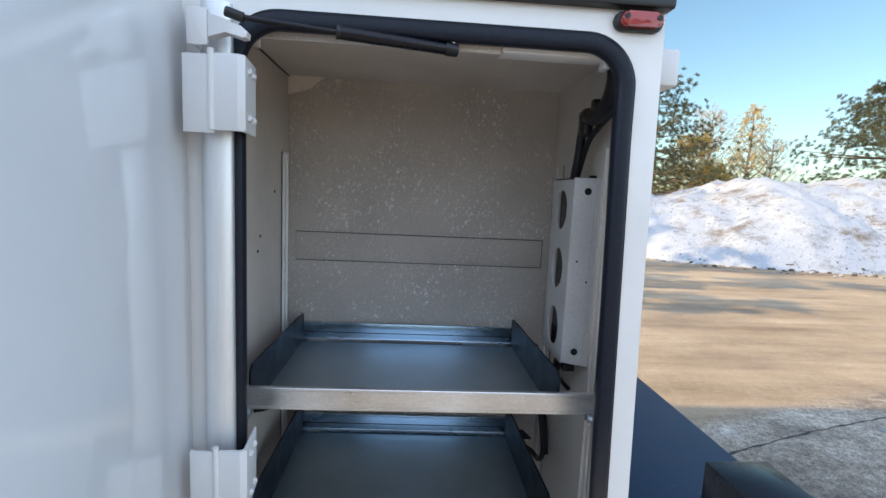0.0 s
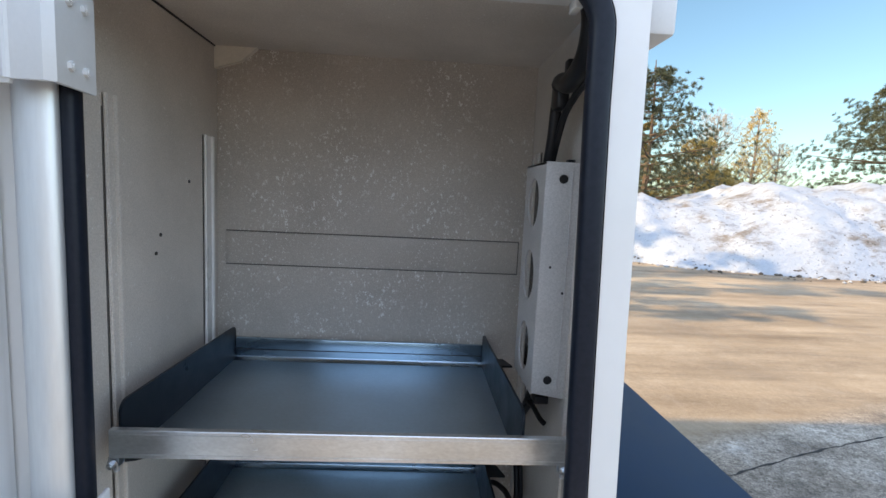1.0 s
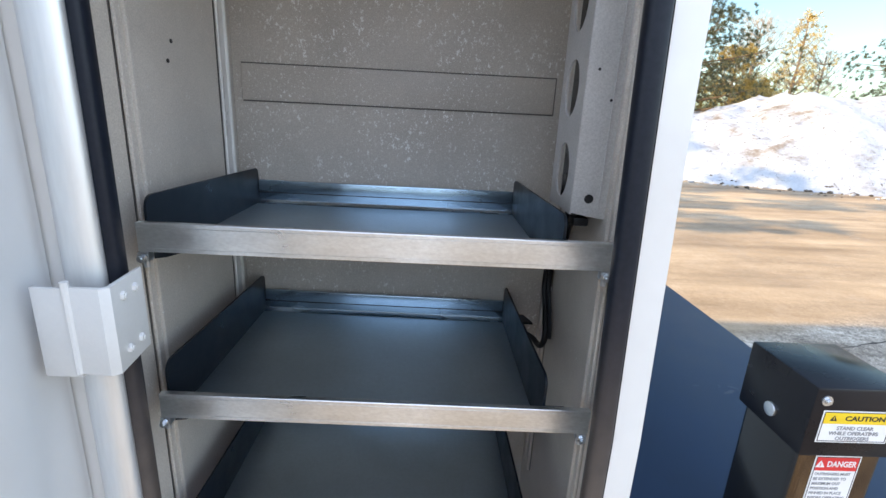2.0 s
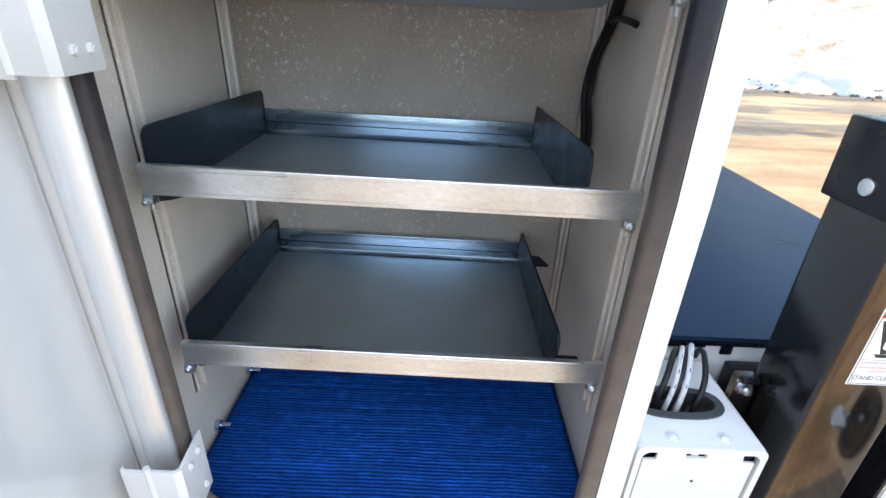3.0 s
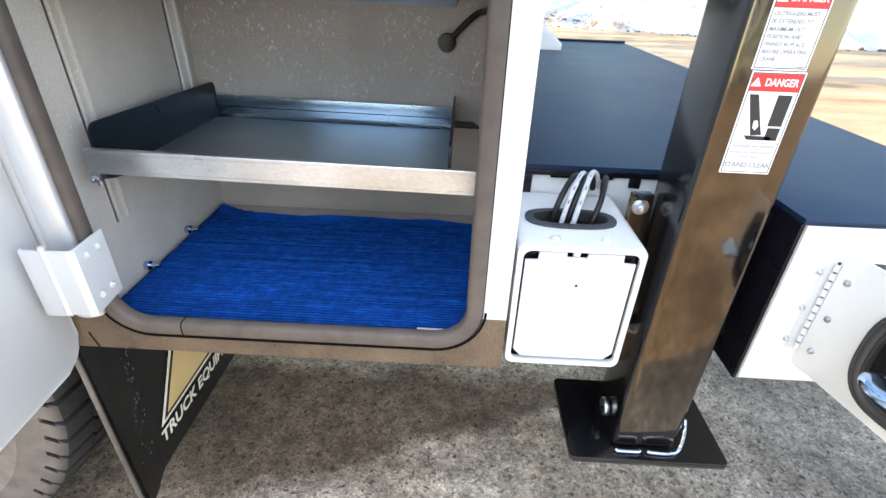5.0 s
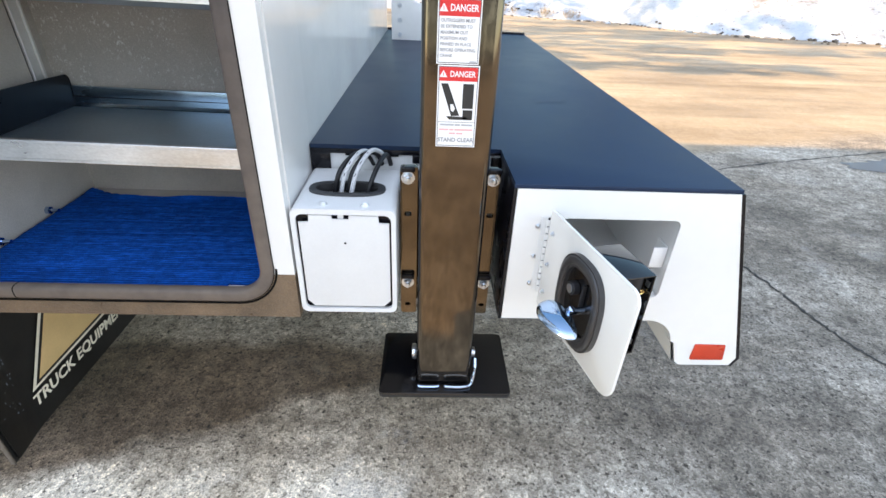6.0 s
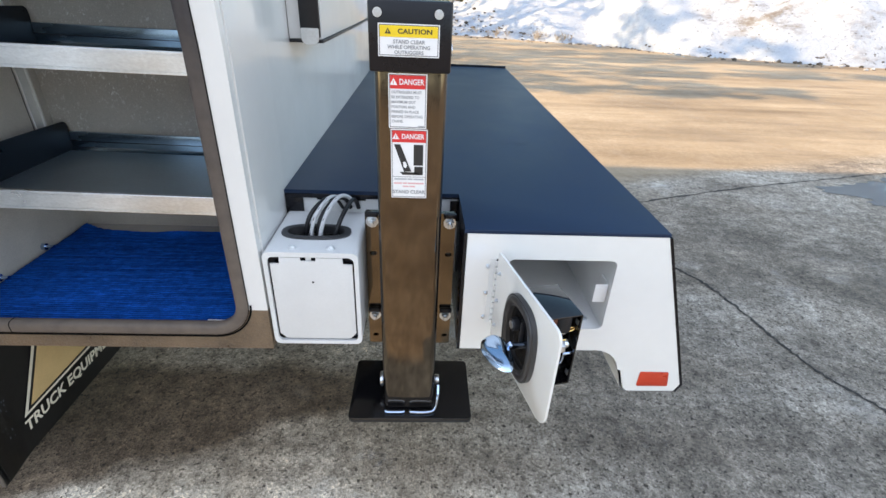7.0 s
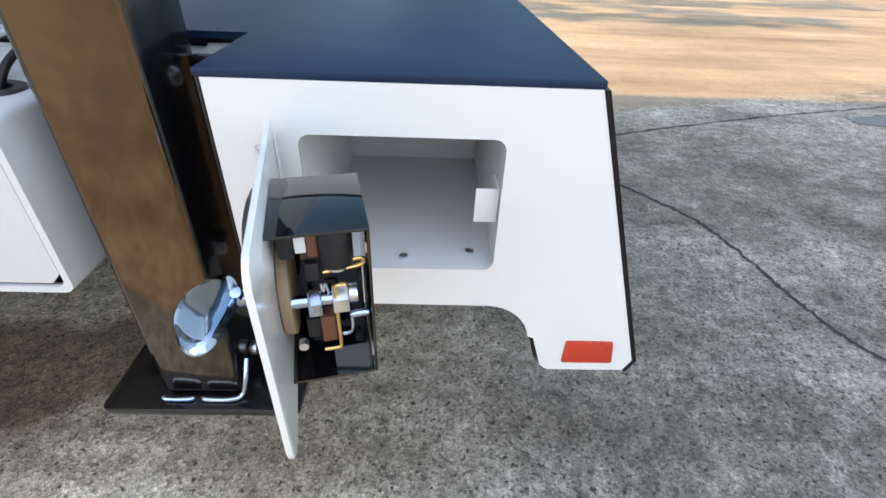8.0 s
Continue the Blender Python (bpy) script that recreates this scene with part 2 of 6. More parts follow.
def rug_material():
    m, nt, bsdf, vec = base_nodes("blue_ribbed_carpet")
    n1 = noise_of(nt, vec, 700, 2)
    n2 = noise_of(nt, vec, 9, 3)
    n3 = noise_of(nt, vec, 60, 2, 0.6, (0.25, 1, 1))
    c = ramp(nt, n1, [(0.3, (0.001, 0.028, 0.165)), (0.72, (0.002, 0.105, 0.42))])
    c = mixed(nt, 1.0, c, ramp(nt, n2, [(0.3, (0.9,) * 3), (0.7, (1.0,) * 3)]), "MULTIPLY")
    c = mixed(nt, 1.0, c, ramp(nt, n3, [(0.35, (0.95,) * 3), (0.65, (1.0,) * 3)]), "MULTIPLY")
    n4 = noise_of(nt, vec, 130, 2, 0.6, (0.14, 1, 1))
    c = mixed(nt, 1.0, c, ramp(nt, n4, [(0.40, (0.94,) * 3), (0.60, (1.04,) * 3)]), "MULTIPLY")
    thread = noise_of(nt, vec, 330, 3, 0.7, (0.07, 1, 0.3))
    c = mixed(nt, 1.0, c, ramp(nt, thread, [(0.34, (0.80, 0.84, 0.88)), (0.55, (1.05, 1.10, 1.10)), (0.66, (1.6, 1.75, 1.9))]), "MULTIPLY")
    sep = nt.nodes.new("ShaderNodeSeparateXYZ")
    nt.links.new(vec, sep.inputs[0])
    # groove shade put into the colour by height, with paler pile tips
    rib_shade = nt.nodes.new("ShaderNodeMapRange")
    rib_shade.inputs["From Min"].default_value, rib_shade.inputs["From Max"].default_value = 0.0100, 0.0155
    nt.links.new(sep.outputs["Z"], rib_shade.inputs["Value"])
    c = mixed(nt, 1.0, c, ramp(nt, rib_shade.outputs[0], [(0.05, (0.30, 0.36, 0.42)), (0.42, (0.9, 0.95, 1.0)), (0.85, (1.1, 1.5, 1.7))]), "MULTIPLY")
    nt.links.new(c, bsdf.inputs["Base Color"])
    bsdf.inputs["Roughness"].default_value = 0.95
    bsdf.inputs["Specular IOR Level"].default_value = 0.15
    b = nt.nodes.new("ShaderNodeBump")
    b.inputs["Strength"].default_value = 0.9
    b.inputs["Distance"].default_value = 0.002
    nt.links.new(n1, b.inputs["Height"])
    nt.links.new(b.outputs[0], bsdf.inputs["Normal"])
    return m


def concrete_material():
    """Old washed concrete: exposed aggregate, pits, pale bloom, oil-brown and damp stains."""
    m, nt, bsdf, vec = base_nodes("weathered_concrete")
    big = noise_of(nt, vec, 0.55, 5, 0.6)
    mid = noise_of(nt, vec, 2.4, 7, 0.66)
    streak = noise_of(nt, vec, 1.0, 5, 0.6, (0.22, 1.1, 1))
    fine = noise_of(nt, vec, 210, 3, 0.75)
    vor = nt.nodes.new("ShaderNodeTexVoronoi")
    vor.inputs["Scale"].default_value = 135
    nt.links.new(vec, vor.inputs["Vector"])
    tone = nt.nodes.new("ShaderNodeSeparateColor")
    nt.links.new(vor.outputs["Color"], tone.inputs[0])
    stone = ramp(nt, tone.outputs[0], [(0.0, (0.40, 0.37, 0.34)), (0.22, (0.72, 0.70, 0.67)), (0.55, (0.98, 0.97, 0.95)), (0.82, (1.12, 1.11, 1.09)), (1.0, (1.50, 1.49, 1.46))])
    c = ramp(nt, mid, [(0.28, (0.205, 0.185, 0.160)), (0.48, (0.370, 0.344, 0.306)), (0.60, (0.455, 0.430, 0.392)), (0.74, (0.60, 0.58, 0.54))])
    c = mixed(nt, 0.85, c, stone, "MULTIPLY")
    c = mixed(nt, 1.0, c, ramp(nt, fine, grey((0.30, 0.55), (0.5, 0.98), (0.66, 1.25))), "MULTIPLY")
    mottle = noise_of(nt, vec, 17, 6, 0.72)
    c = mixed(nt, 1.0, c, ramp(nt, mottle, [(0.30, (0.42, 0.39, 0.36)), (0.47, (0.88, 0.87, 0.86)), (0.66, (1.42, 1.41, 1.40))]), "MULTIPLY")
    pit = noise_of(nt, vec, 52, 3, 0.6)
    c = mixed(nt, 1.0, c, ramp(nt, pit, [(0.33, (0.16, 0.145, 0.13)), (0.42, (1.0, 1.0, 1.0))]), "MULTIPLY")
    c = mixed(nt, 1.0, c, ramp(nt, big, [(0.36, (0.68, 0.62, 0.55)), (0.56, (1.0, 1.0, 1.0))]), "MULTIPLY")
    c = mixed(nt, 0.9, c, ramp(nt, streak, [(0.34, (0.50, 0.46, 0.42)), (0.47, (0.92, 0.90, 0.87)), (0.62, (1.12, 1.12, 1.10))]), "MULTIPLY")
    bloom = mixed(nt, 1.0, ramp(nt, noise_of(nt, vec, 1.9, 8, 0.7), grey((0.57, 0.0), (0.70, 0.5))), ramp(nt, fine, grey((0.36, 0.2), (0.56, 1.0))), "MULTIPLY")
    c = mixed(nt, bloom, c, (0.58, 0.575, 0.56))
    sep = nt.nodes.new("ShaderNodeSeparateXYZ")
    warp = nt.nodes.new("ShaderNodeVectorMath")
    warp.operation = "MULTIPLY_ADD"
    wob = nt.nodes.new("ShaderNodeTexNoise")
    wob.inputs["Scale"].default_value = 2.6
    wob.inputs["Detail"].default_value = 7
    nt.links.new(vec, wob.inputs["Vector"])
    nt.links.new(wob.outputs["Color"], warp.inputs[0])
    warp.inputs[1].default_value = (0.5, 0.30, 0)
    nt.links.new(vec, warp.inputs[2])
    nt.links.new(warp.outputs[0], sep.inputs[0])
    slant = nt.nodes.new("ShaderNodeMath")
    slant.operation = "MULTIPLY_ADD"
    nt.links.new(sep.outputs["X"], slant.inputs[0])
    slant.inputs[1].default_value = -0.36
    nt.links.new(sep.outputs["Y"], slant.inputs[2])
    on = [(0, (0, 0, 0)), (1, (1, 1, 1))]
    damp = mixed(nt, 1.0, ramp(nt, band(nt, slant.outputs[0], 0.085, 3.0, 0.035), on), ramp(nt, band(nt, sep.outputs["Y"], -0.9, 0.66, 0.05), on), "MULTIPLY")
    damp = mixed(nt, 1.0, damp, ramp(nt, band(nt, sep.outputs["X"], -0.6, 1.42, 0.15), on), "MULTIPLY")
    # ground by the truck: colour lifted in place of missing light
    paled = mixed(nt, 1.0, ramp(nt, band(nt, sep.outputs["Y"], -0.3, 1.2, 0.25), on), ramp(nt, band(nt, sep.outputs["X"], -0.9, 1.6, 0.3), on), "MULTIPLY")
    c = mixed(nt, paled, c, mixed(nt, 1.0, c, (1.62, 1.57, 1.50), "MULTIPLY"))
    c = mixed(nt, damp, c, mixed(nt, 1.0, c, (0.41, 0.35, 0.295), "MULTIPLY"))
    # wet mottling, deepened to tone down the strong light on open ground
    wet_dimmed = mixed(nt, 1.0, ramp(nt, band(nt, sep.outputs["Y"], -1.6, 2.5, 0.45), on), ramp(nt, band(nt, sep.outputs["X"], 1.55, 9.0, 0.5), on), "MULTIPLY")
    blot = noise_of(nt, vec, 1.5, 8, 0.7)
    wet_dimmed = mixed(nt, 1.0, wet_dimmed, ramp(nt, blot, grey((0.40, 0.1), (0.56, 1.0))), "MULTIPLY")
    c = mixed(nt, wet_dimmed, c, mixed(nt, 1.0, c, (0.56, 0.55, 0.535), "MULTIPLY"))
    beyond = nt.nodes.new("ShaderNodeMath")
    beyond.operation = "MULTIPLY_ADD"
    raw = nt.nodes.new("ShaderNodeSeparateXYZ")
    nt.links.new(vec, raw.inputs[0])
    nt.links.new(raw.outputs["X"], beyond.inputs[0])
    beyond.inputs[1].default_value = -0.31
    nt.links.new(raw.outputs["Y"], beyond.inputs[2])
    # smoother far slab; its tan also carries the sunlight's warm colour
    sunlit_slab = band(nt, beyond.outputs[0], 1.95, 4000.0, 0.12)
    worn = ramp(nt, noise_of(nt, vec, 0.45, 6, 0.62, (0.3, 1.15, 1)), [(0.32, (0.165, 0.118, 0.070)), (0.44, (0.285, 0.217, 0.138)), (0.53, (0.370, 0.290, 0.192)), (0.70, (0.44, 0.362, 0.254))])
    # darker streaks drawn out along x
    long_streak = noise_of(nt, vec, 1.6, 6, 0.65, (0.10, 1.3, 1))
    worn = mixed(nt, 1.0, worn, ramp(nt, long_streak, [(0.34, (0.66, 0.63, 0.60)), (0.50, (0.97, 0.97, 0.97)), (0.66, (1.12, 1.12, 1.12))]), "MULTIPLY")
    worn = mixed(nt, 0.25, worn, c)
    c = mixed(nt, sunlit_slab, c, worn)
    nt.links.new(c, bsdf.inputs["Base Color"])
    nt.links.new(ramp(nt, big, grey((0.34, 0.45), (0.5, 0.85))), bsdf.inputs["Roughness"])
    b = nt.nodes.new("ShaderNodeBump")
    b.inputs["Strength"].default_value = 0.8
    b.inputs["Distance"].default_value = 0.006
    nt.links.new(mixed(nt, 0.5, vor.outputs["Distance"], fine), b.inputs["Height"])
    nt.links.new(b.outputs[0], bsdf.inputs["Normal"])
    return m


def clod_material():
    """Lumps of dirty ice and earth, each its own tone."""
    m, nt, bsdf, vec = base_nodes("snow_clods")
    g = nt.nodes.new("ShaderNodeNewGeometry")
    c = ramp(nt, g.outputs["Random Per Island"], [(0.0, (0.05, 0.042, 0.034)), (0.55, (0.11, 0.095, 0.08)), (0.65, (0.34, 0.36, 0.40)), (1.0, (0.46, 0.49, 0.53))])
    c = mixed(nt, 0.7, c, ramp(nt, noise_of(nt, vec, 22, 3), grey((0.3, 0.6), (0.7, 1.1))), "MULTIPLY")
    nt.links.new(c, bsdf.inputs["Base Color"])
    bsdf.inputs["Roughness"].default_value = 0.8
    return m


def snow_material():
    m, nt, bsdf, vec = base_nodes("old_snow")
    n1 = noise_of(nt, vec, 0.40, 4, 0.6)
    n2 = noise_of(nt, vec, 2.2, 7, 0.75, (0.55, 1.0, 1.0))
    n3 = noise_of(nt, vec, 14, 3, 0.6)
    n4 = noise_of(nt, vec, 7.5, 4, 0.7)
    side = nt.nodes.new("ShaderNodeSeparateXYZ")
    nt.links.new(vec, side.inputs[0])
    piled = nt.nodes.new("ShaderNodeMapRange")
    piled.interpolation_type = "SMOOTHSTEP"
    piled.inputs["From Min"].default_value, piled.inputs["From Max"].default_value = -2.5, 4.0
    nt.links.new(side.outputs["X"], piled.inputs["Value"])
    n1 = mixed(nt, 1.0, n1, ramp(nt, piled.outputs[0], grey((0.0, 0.80), (1.0, 1.16))), "MULTIPLY")
    dirt = mixed(nt, 1.0, ramp(nt, n1, grey((0.44, 0.05), (0.62, 1.0))), ramp(nt, n2, grey((0.49, 0.0), (0.63, 1.0))), "MULTIPLY")
    specks = mixed(nt, 1.0, ramp(nt, n4, grey((0.60, 0.0), (0.66, 1.0))), ramp(nt, n1, grey((0.38, 0.15), (0.58, 1.0))), "MULTIPLY")
    c = mixed(nt, dirt, (0.37, 0.415, 0.485), (0.185, 0.165, 0.145))
    c = mixed(nt, specks, c, (0.085, 0.078, 0.070))
    c = mixed(nt, 0.6, c, ramp(nt, n3, grey((0.3, 0.85), (0.6, 1.0))), "MULTIPLY")
    nt.links.new(c, bsdf.inputs["Base Color"])
    bsdf.inputs["Roughness"].default_value = 0.7
    b = nt.nodes.new("ShaderNodeBump")
    b.inputs["Strength"].default_value = 0.8
    b.inputs["Distance"].default_value = 0.16
    nt.links.new(n2, b.inputs["Height"])
    nt.links.new(b.outputs[0], bsdf.inputs["Normal"])
    return m


def water_material():
    m, nt, bsdf, vec = base_nodes("puddle_water")
    bsdf.inputs["Base Color"].default_value = (0.20, 0.21, 0.22, 1)
    bsdf.inputs["Roughness"].default_value = 0.03
    bsdf.inputs["IOR"].default_value = 1.33
    return m


def gasket_material():
    """Black hollow rubber, turning patchily browner towards the lowest run."""
    m, nt, bsdf, vec = base_nodes("browned_gasket_rubber")
    sep = nt.nodes.new("ShaderNodeSeparateXYZ")
    nt.links.new(vec, sep.inputs[0])
    low = nt.nodes.new("ShaderNodeMapRange")
    low.interpolation_type = "SMOOTHSTEP"
    low.inputs["From Min"].default_value, low.inputs["From Max"].default_value = 1.55, 0.69
    nt.links.new(sep.outputs["Z"], low.inputs["Value"])
    patchy = mixed(nt, 1.0, ramp(nt, low.outputs[0], grey((0.0, 0.0), (0.35, 0.26), (1.0, 0.46))), ramp(nt, noise_of(nt, vec, 26, 4), grey((0.3, 0.75), (0.6, 1.0))), "MULTIPLY")
    c = ramp(nt, noise_of(nt, vec, 130, 2), [(0.3, (0.006, 0.009, 0.016)), (0.7, (0.010, 0.013, 0.022))])
    nt.links.new(mixed(nt, patchy, c, (0.30, 0.235, 0.18)), bsdf.inputs["Base Color"])
    nt.links.new(ramp(nt, patchy, grey((0.0, 0.42), (1.0, 0.62))), bsdf.inputs["Roughness"])
    bsdf.inputs["IOR"].default_value = 1.32
    return m


def tyre_material():
    """Dark tread with dust-brown sidewalls."""
    m, nt, bsdf, vec = base_nodes("dusty_tyre_rubber")
    sep = nt.nodes.new("ShaderNodeSeparateXYZ")
    nt.links.new(vec, sep.inputs[0])
    edge = nt.nodes.new("ShaderNodeMapRange")
    edge.inputs["From Min"].default_value, edge.inputs["From Max"].default_value = -1.196, -1.204
    nt.links.new(sep.outputs["Y"], edge.inputs["Value"])
    dust = mixed(nt, 1.0, ramp(nt, edge.outputs[0], grey((0.0, 0.04), (1.0, 0.9))), ramp(nt, noise_of(nt, vec, 18, 5), grey((0.3, 0.5), (0.65, 1.0))), "MULTIPLY")
    c = ramp(nt, noise_of(nt, vec, 90, 3), [(0.3, (0.012, 0.011, 0.010)), (0.7, (0.030, 0.027, 0.025))])
    nt.links.new(mixed(nt, dust, c, (0.185, 0.150, 0.122)), bsdf.inputs["Base Color"])
    bsdf.inputs["Roughness"].default_value = 0.75
    b = nt.nodes.new("ShaderNodeBump")
    b.inputs["Strength"].default_value = 0.4
    b.inputs["Distance"].default_value = 0.002
    nt.links.new(noise_of(nt, vec, 140, 3), b.inputs["Height"])
    nt.links.new(b.outputs[0], bsdf.inputs["Normal"])
    return m


GASKET = gasket_material()
TYRE = tyre_material()
RUG = rug_material()
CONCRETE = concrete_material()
SNOW = snow_material()
WATER = water_material()
CLODS = clod_material()


# ---- mesh helpers ----
BASES = {}


def finish(bm, name, material, smooth=35.0):
    me = bpy.data.meshes.new(name)
    bmesh.ops.recalc_face_normals(bm, faces=bm.faces)
    bm.to_mesh(me)
    bm.free()
    me.materials.append(material)
    if smooth:
        for p in me.polygons:
            p.use_smooth = True
        me.set_sharp_from_angle(angle=radians(smooth))
    return me


def thing(name, base, label, category, group="", kind=""):
    ob = new(name)
    ob.empty_display_size = 0.05
    ob.location = base
    BASES[ob.name] = Vector(base)
    return tagged(ob, label, category, group, kind)


def part(name, bm, material, parent, label="", smooth=35.0):
    """Links a bmesh, given in world places, as one mesh under a thing or a part."""
    me = finish(bm, name, material, smooth)
    base = BASES[parent.name]
    me.transform(Matrix.Translation(-base))
    ob = new(name, me)
    ob.parent = parent
    BASES[ob.name] = base
    return tagged(ob, label)


def single(name, bm, material, base, label, category, group="", kind="", smooth=35.0):
    me = finish(bm, name, material, smooth)
    me.transform(Matrix.Translation(-Vector(base)))
    ob = new(name, me)
    ob.location = base
    BASES[ob.name] = Vector(base)
    return tagged(ob, label, category, group, kind)


def box(x0, x1, y0, y1, z0, z1, bevel=0.0, bm=None, seg=2):
    own = bmesh.new()
    bmesh.ops.create_cube(own, size=1.0)
    for v in own.verts:
        v.co = Vector((x0 + (v.co.x + 0.5) * (x1 - x0), y0 + (v.co.y + 0.5) * (y1 - y0), z0 + (v.co.z + 0.5) * (z1 - z0)))
    if bevel:
        bmesh.ops.bevel(own, geom=own.edges[:], offset=bevel, segments=seg, affect="EDGES", profile=0.5)
    return joined(bm, own)


def joined(bm, own):
    if bm is None:
        return own
    me = bpy.data.meshes.new("tmp")
    own.to_mesh(me)
    own.free()
    bm.from_mesh(me)
    bpy.data.meshes.remove(me)
    return bm


def turned(bm, m):
    bmesh.ops.transform(bm, matrix=m, verts=bm.verts)
    return bm


def prism(pts, axis, a, b, bevel=0.0, bm=None):
    """An outline in the plane across axis (x: y,z; y: x,z; z: x,y), drawn out from a to b."""
    own = bmesh.new()

    def at(p, d):
        return {"x": (d, p[0], p[1]), "y": (p[0], d, p[1]), "z": (p[0], p[1], d)}[axis]
    lo = [own.verts.new(at(p, a)) for p in pts]
    hi = [own.verts.new(at(p, b)) for p in pts]
    own.faces.new(lo)
    own.faces.new(hi[::-1])
    n = len(pts)
    for i in range(n):
        own.faces.new((lo[i], hi[i], hi[(i + 1) % n], lo[(i + 1) % n]))
    if bevel:
        caps = [e for e in own.edges if len({v in lo for v in e.verts}) == 1]
        bmesh.ops.bevel(own, geom=caps, offset=bevel, segments=2, affect="EDGES", profile=0.5)
    return joined(bm, own)


def round_rect(u0, u1, v0, v1, r, k=6):
    rs = r if isinstance(r, (tuple, list)) else (r,) * 4
    out = []
    for (cu, cv, a0), q in zip(((u1, v1, 0), (u0, v1, 90), (u0, v0, 180), (u1, v0, 270)), rs):
        su, sv = (1 if cu == u0 else -1), (1 if cv == v0 else -1)
        for i in range(k + 1):
            a = radians(a0 + 90 * i / k)
            out.append((cu + su * q + q * math.cos(a), cv + sv * q + q * math.sin(a)))
    return out


def oval(cu, cv, ru, rv, n=28, power=2.0):
    out = []
    for i in range(n):
        a = 2 * math.pi * i / n
        c, s = math.cos(a), math.sin(a)
        out.append((cu + ru * math.copysign(abs(c) ** (2 / power), c), cv + rv * math.copysign(abs(s) ** (2 / power), s)))
    return out


def ring(inner, outer, axis, a, b, bm=None):
    """A plate between two outlines of equally many points."""
    own = bmesh.new()

    def at(p, d):
        return {"x": (d, p[0], p[1]), "y": (p[0], d, p[1]), "z": (p[0], p[1], d)}[axis]
    rows = [[own.verts.new(at(p, d)) for p in o] for o in (inner, outer) for d in (a, b)]
    il, ih, ol, oh = rows
    n = len(inner)
    for i in range(n):
        j = (i + 1) % n
        own.faces.new((il[i], il[j], ol[j], ol[i]))
        own.faces.new((ih[i], oh[i], oh[j], ih[j]))
        own.faces.new((il[i], ih[i], ih[j], il[j]))
        own.faces.new((ol[i], ol[j], oh[j], oh[i]))
    return joined(bm, own)


def cyl(p0, p1, r, seg=16, r2=None, bm=None, bevel=0.0):
    own = bmesh.new()
    p0, p1 = Vector(p0), Vector(p1)
    d = p1 - p0
    bmesh.ops.create_cone(own, cap_ends=True, segments=seg, radius1=r, radius2=r if r2 is None else r2, depth=d.length)
    if bevel:
        bmesh.ops.bevel(own, geom=[e for e in own.edges if abs(e.verts[0].co.z - e.verts[1].co.z) < 1e-6], offset=bevel, segments=2, affect="EDGES", profile=0.5)
    m = Matrix.Translation((p0 + p1) / 2) @ d.to_track_quat("Z", "Y").to_matrix().to_4x4()
    turned(own, m)
    return joined(bm, own)


def bolt(p, way, r=0.008, h=0.006, bm=None, washer=True):
    """A hexagon head on a washer, standing out along way."""
    p, way = Vector(p), Vector(way).normalized()
    own = bmesh.new()
    if washer:
        cyl(p, p + way * 0.0018, r * 1.45, 18, bm=own)
    cyl(p + way * 0.001, p + way * (h + 0.002), r, 6, bm=own)
    cyl(p + way * (h + 0.001), p + way * (h + 0.0035), r * 0.55, 12, bm=own)
    return joined(bm, own)


def spline(pts, n=8):
    """A smooth line through points."""
    pts = [Vector(p) for p in pts]
    out = []
    for i in range(len(pts) - 1):
        a = pts[max(0, i - 1)]
        b, c = pts[i], pts[i + 1]
        d = pts[min(len(pts) - 1, i + 2)]
        for k in range(n):
            t = k / n
            out.append(0.5 * ((2 * b) + (c - a) * t + (2 * a - 5 * b + 4 * c - d) * t * t + (3 * b - a - 3 * c + d) * t ** 3))
    out.append(pts[-1])
    return out


def tube(pts, r, seg=10, bm=None, r_end=None):
    own = bmesh.new()
    pts = [Vector(p) for p in pts]
    up = Vector((0.13, 0.31, 0.94))
    rows = []
    for i, p in enumerate(pts):
        t = (pts[min(i + 1, len(pts) - 1)] - pts[max(i - 1, 0)]).normalized()
        up = (up - t * up.dot(t)).normalized()
        side = t.cross(up)
        q = r if r_end is None else r + (r_end - r) * i / (len(pts) - 1)
        rows.append([own.verts.new(p + (up * math.cos(2 * math.pi * k / seg) + side * math.sin(2 * math.pi * k / seg)) * q) for k in range(seg)])
    for a, b in zip(rows, rows[1:]):
        for k in range(seg):
            own.faces.new((a[k], a[(k + 1) % seg], b[(k + 1) % seg], b[k]))
    own.faces.new(rows[0][::-1])
    own.faces.new(rows[-1])
    return joined(bm, own)


def plate(outer, holes, axis, a, b):
    """A flat plate with cut-outs, drawn out from a to b along axis."""
    own = bmesh.new()

    def at(p, d):
        return {"x": (d, p[0], p[1]), "y": (p[0], d, p[1]), "z": (p[0], p[1], d)}[axis]
    edges = []
    for o in [outer] + holes:
        vs = [own.verts.new(at(p, a)) for p in o]
        edges += [own.edges.new((vs[i], vs[(i + 1) % len(vs)])) for i in range(len(vs))]
    bmesh.ops.triangle_fill(own, use_beauty=True, edges=edges)
    ex = bmesh.ops.extrude_face_region(own, geom=own.faces[:])
    shift = Vector(at((0, 0), b - a))
    for v in ex["geom"]:
        if isinstance(v, bmesh.types.BMVert):
            v.co += shift
    return own


def fillet(c, r, a0, a1, n=8):
    return [(c[0] + r * math.cos(radians(a0 + (a1 - a0) * i / n)), c[1] + r * math.sin(radians(a0 + (a1 - a0) * i / n))) for i in range(n + 1)]


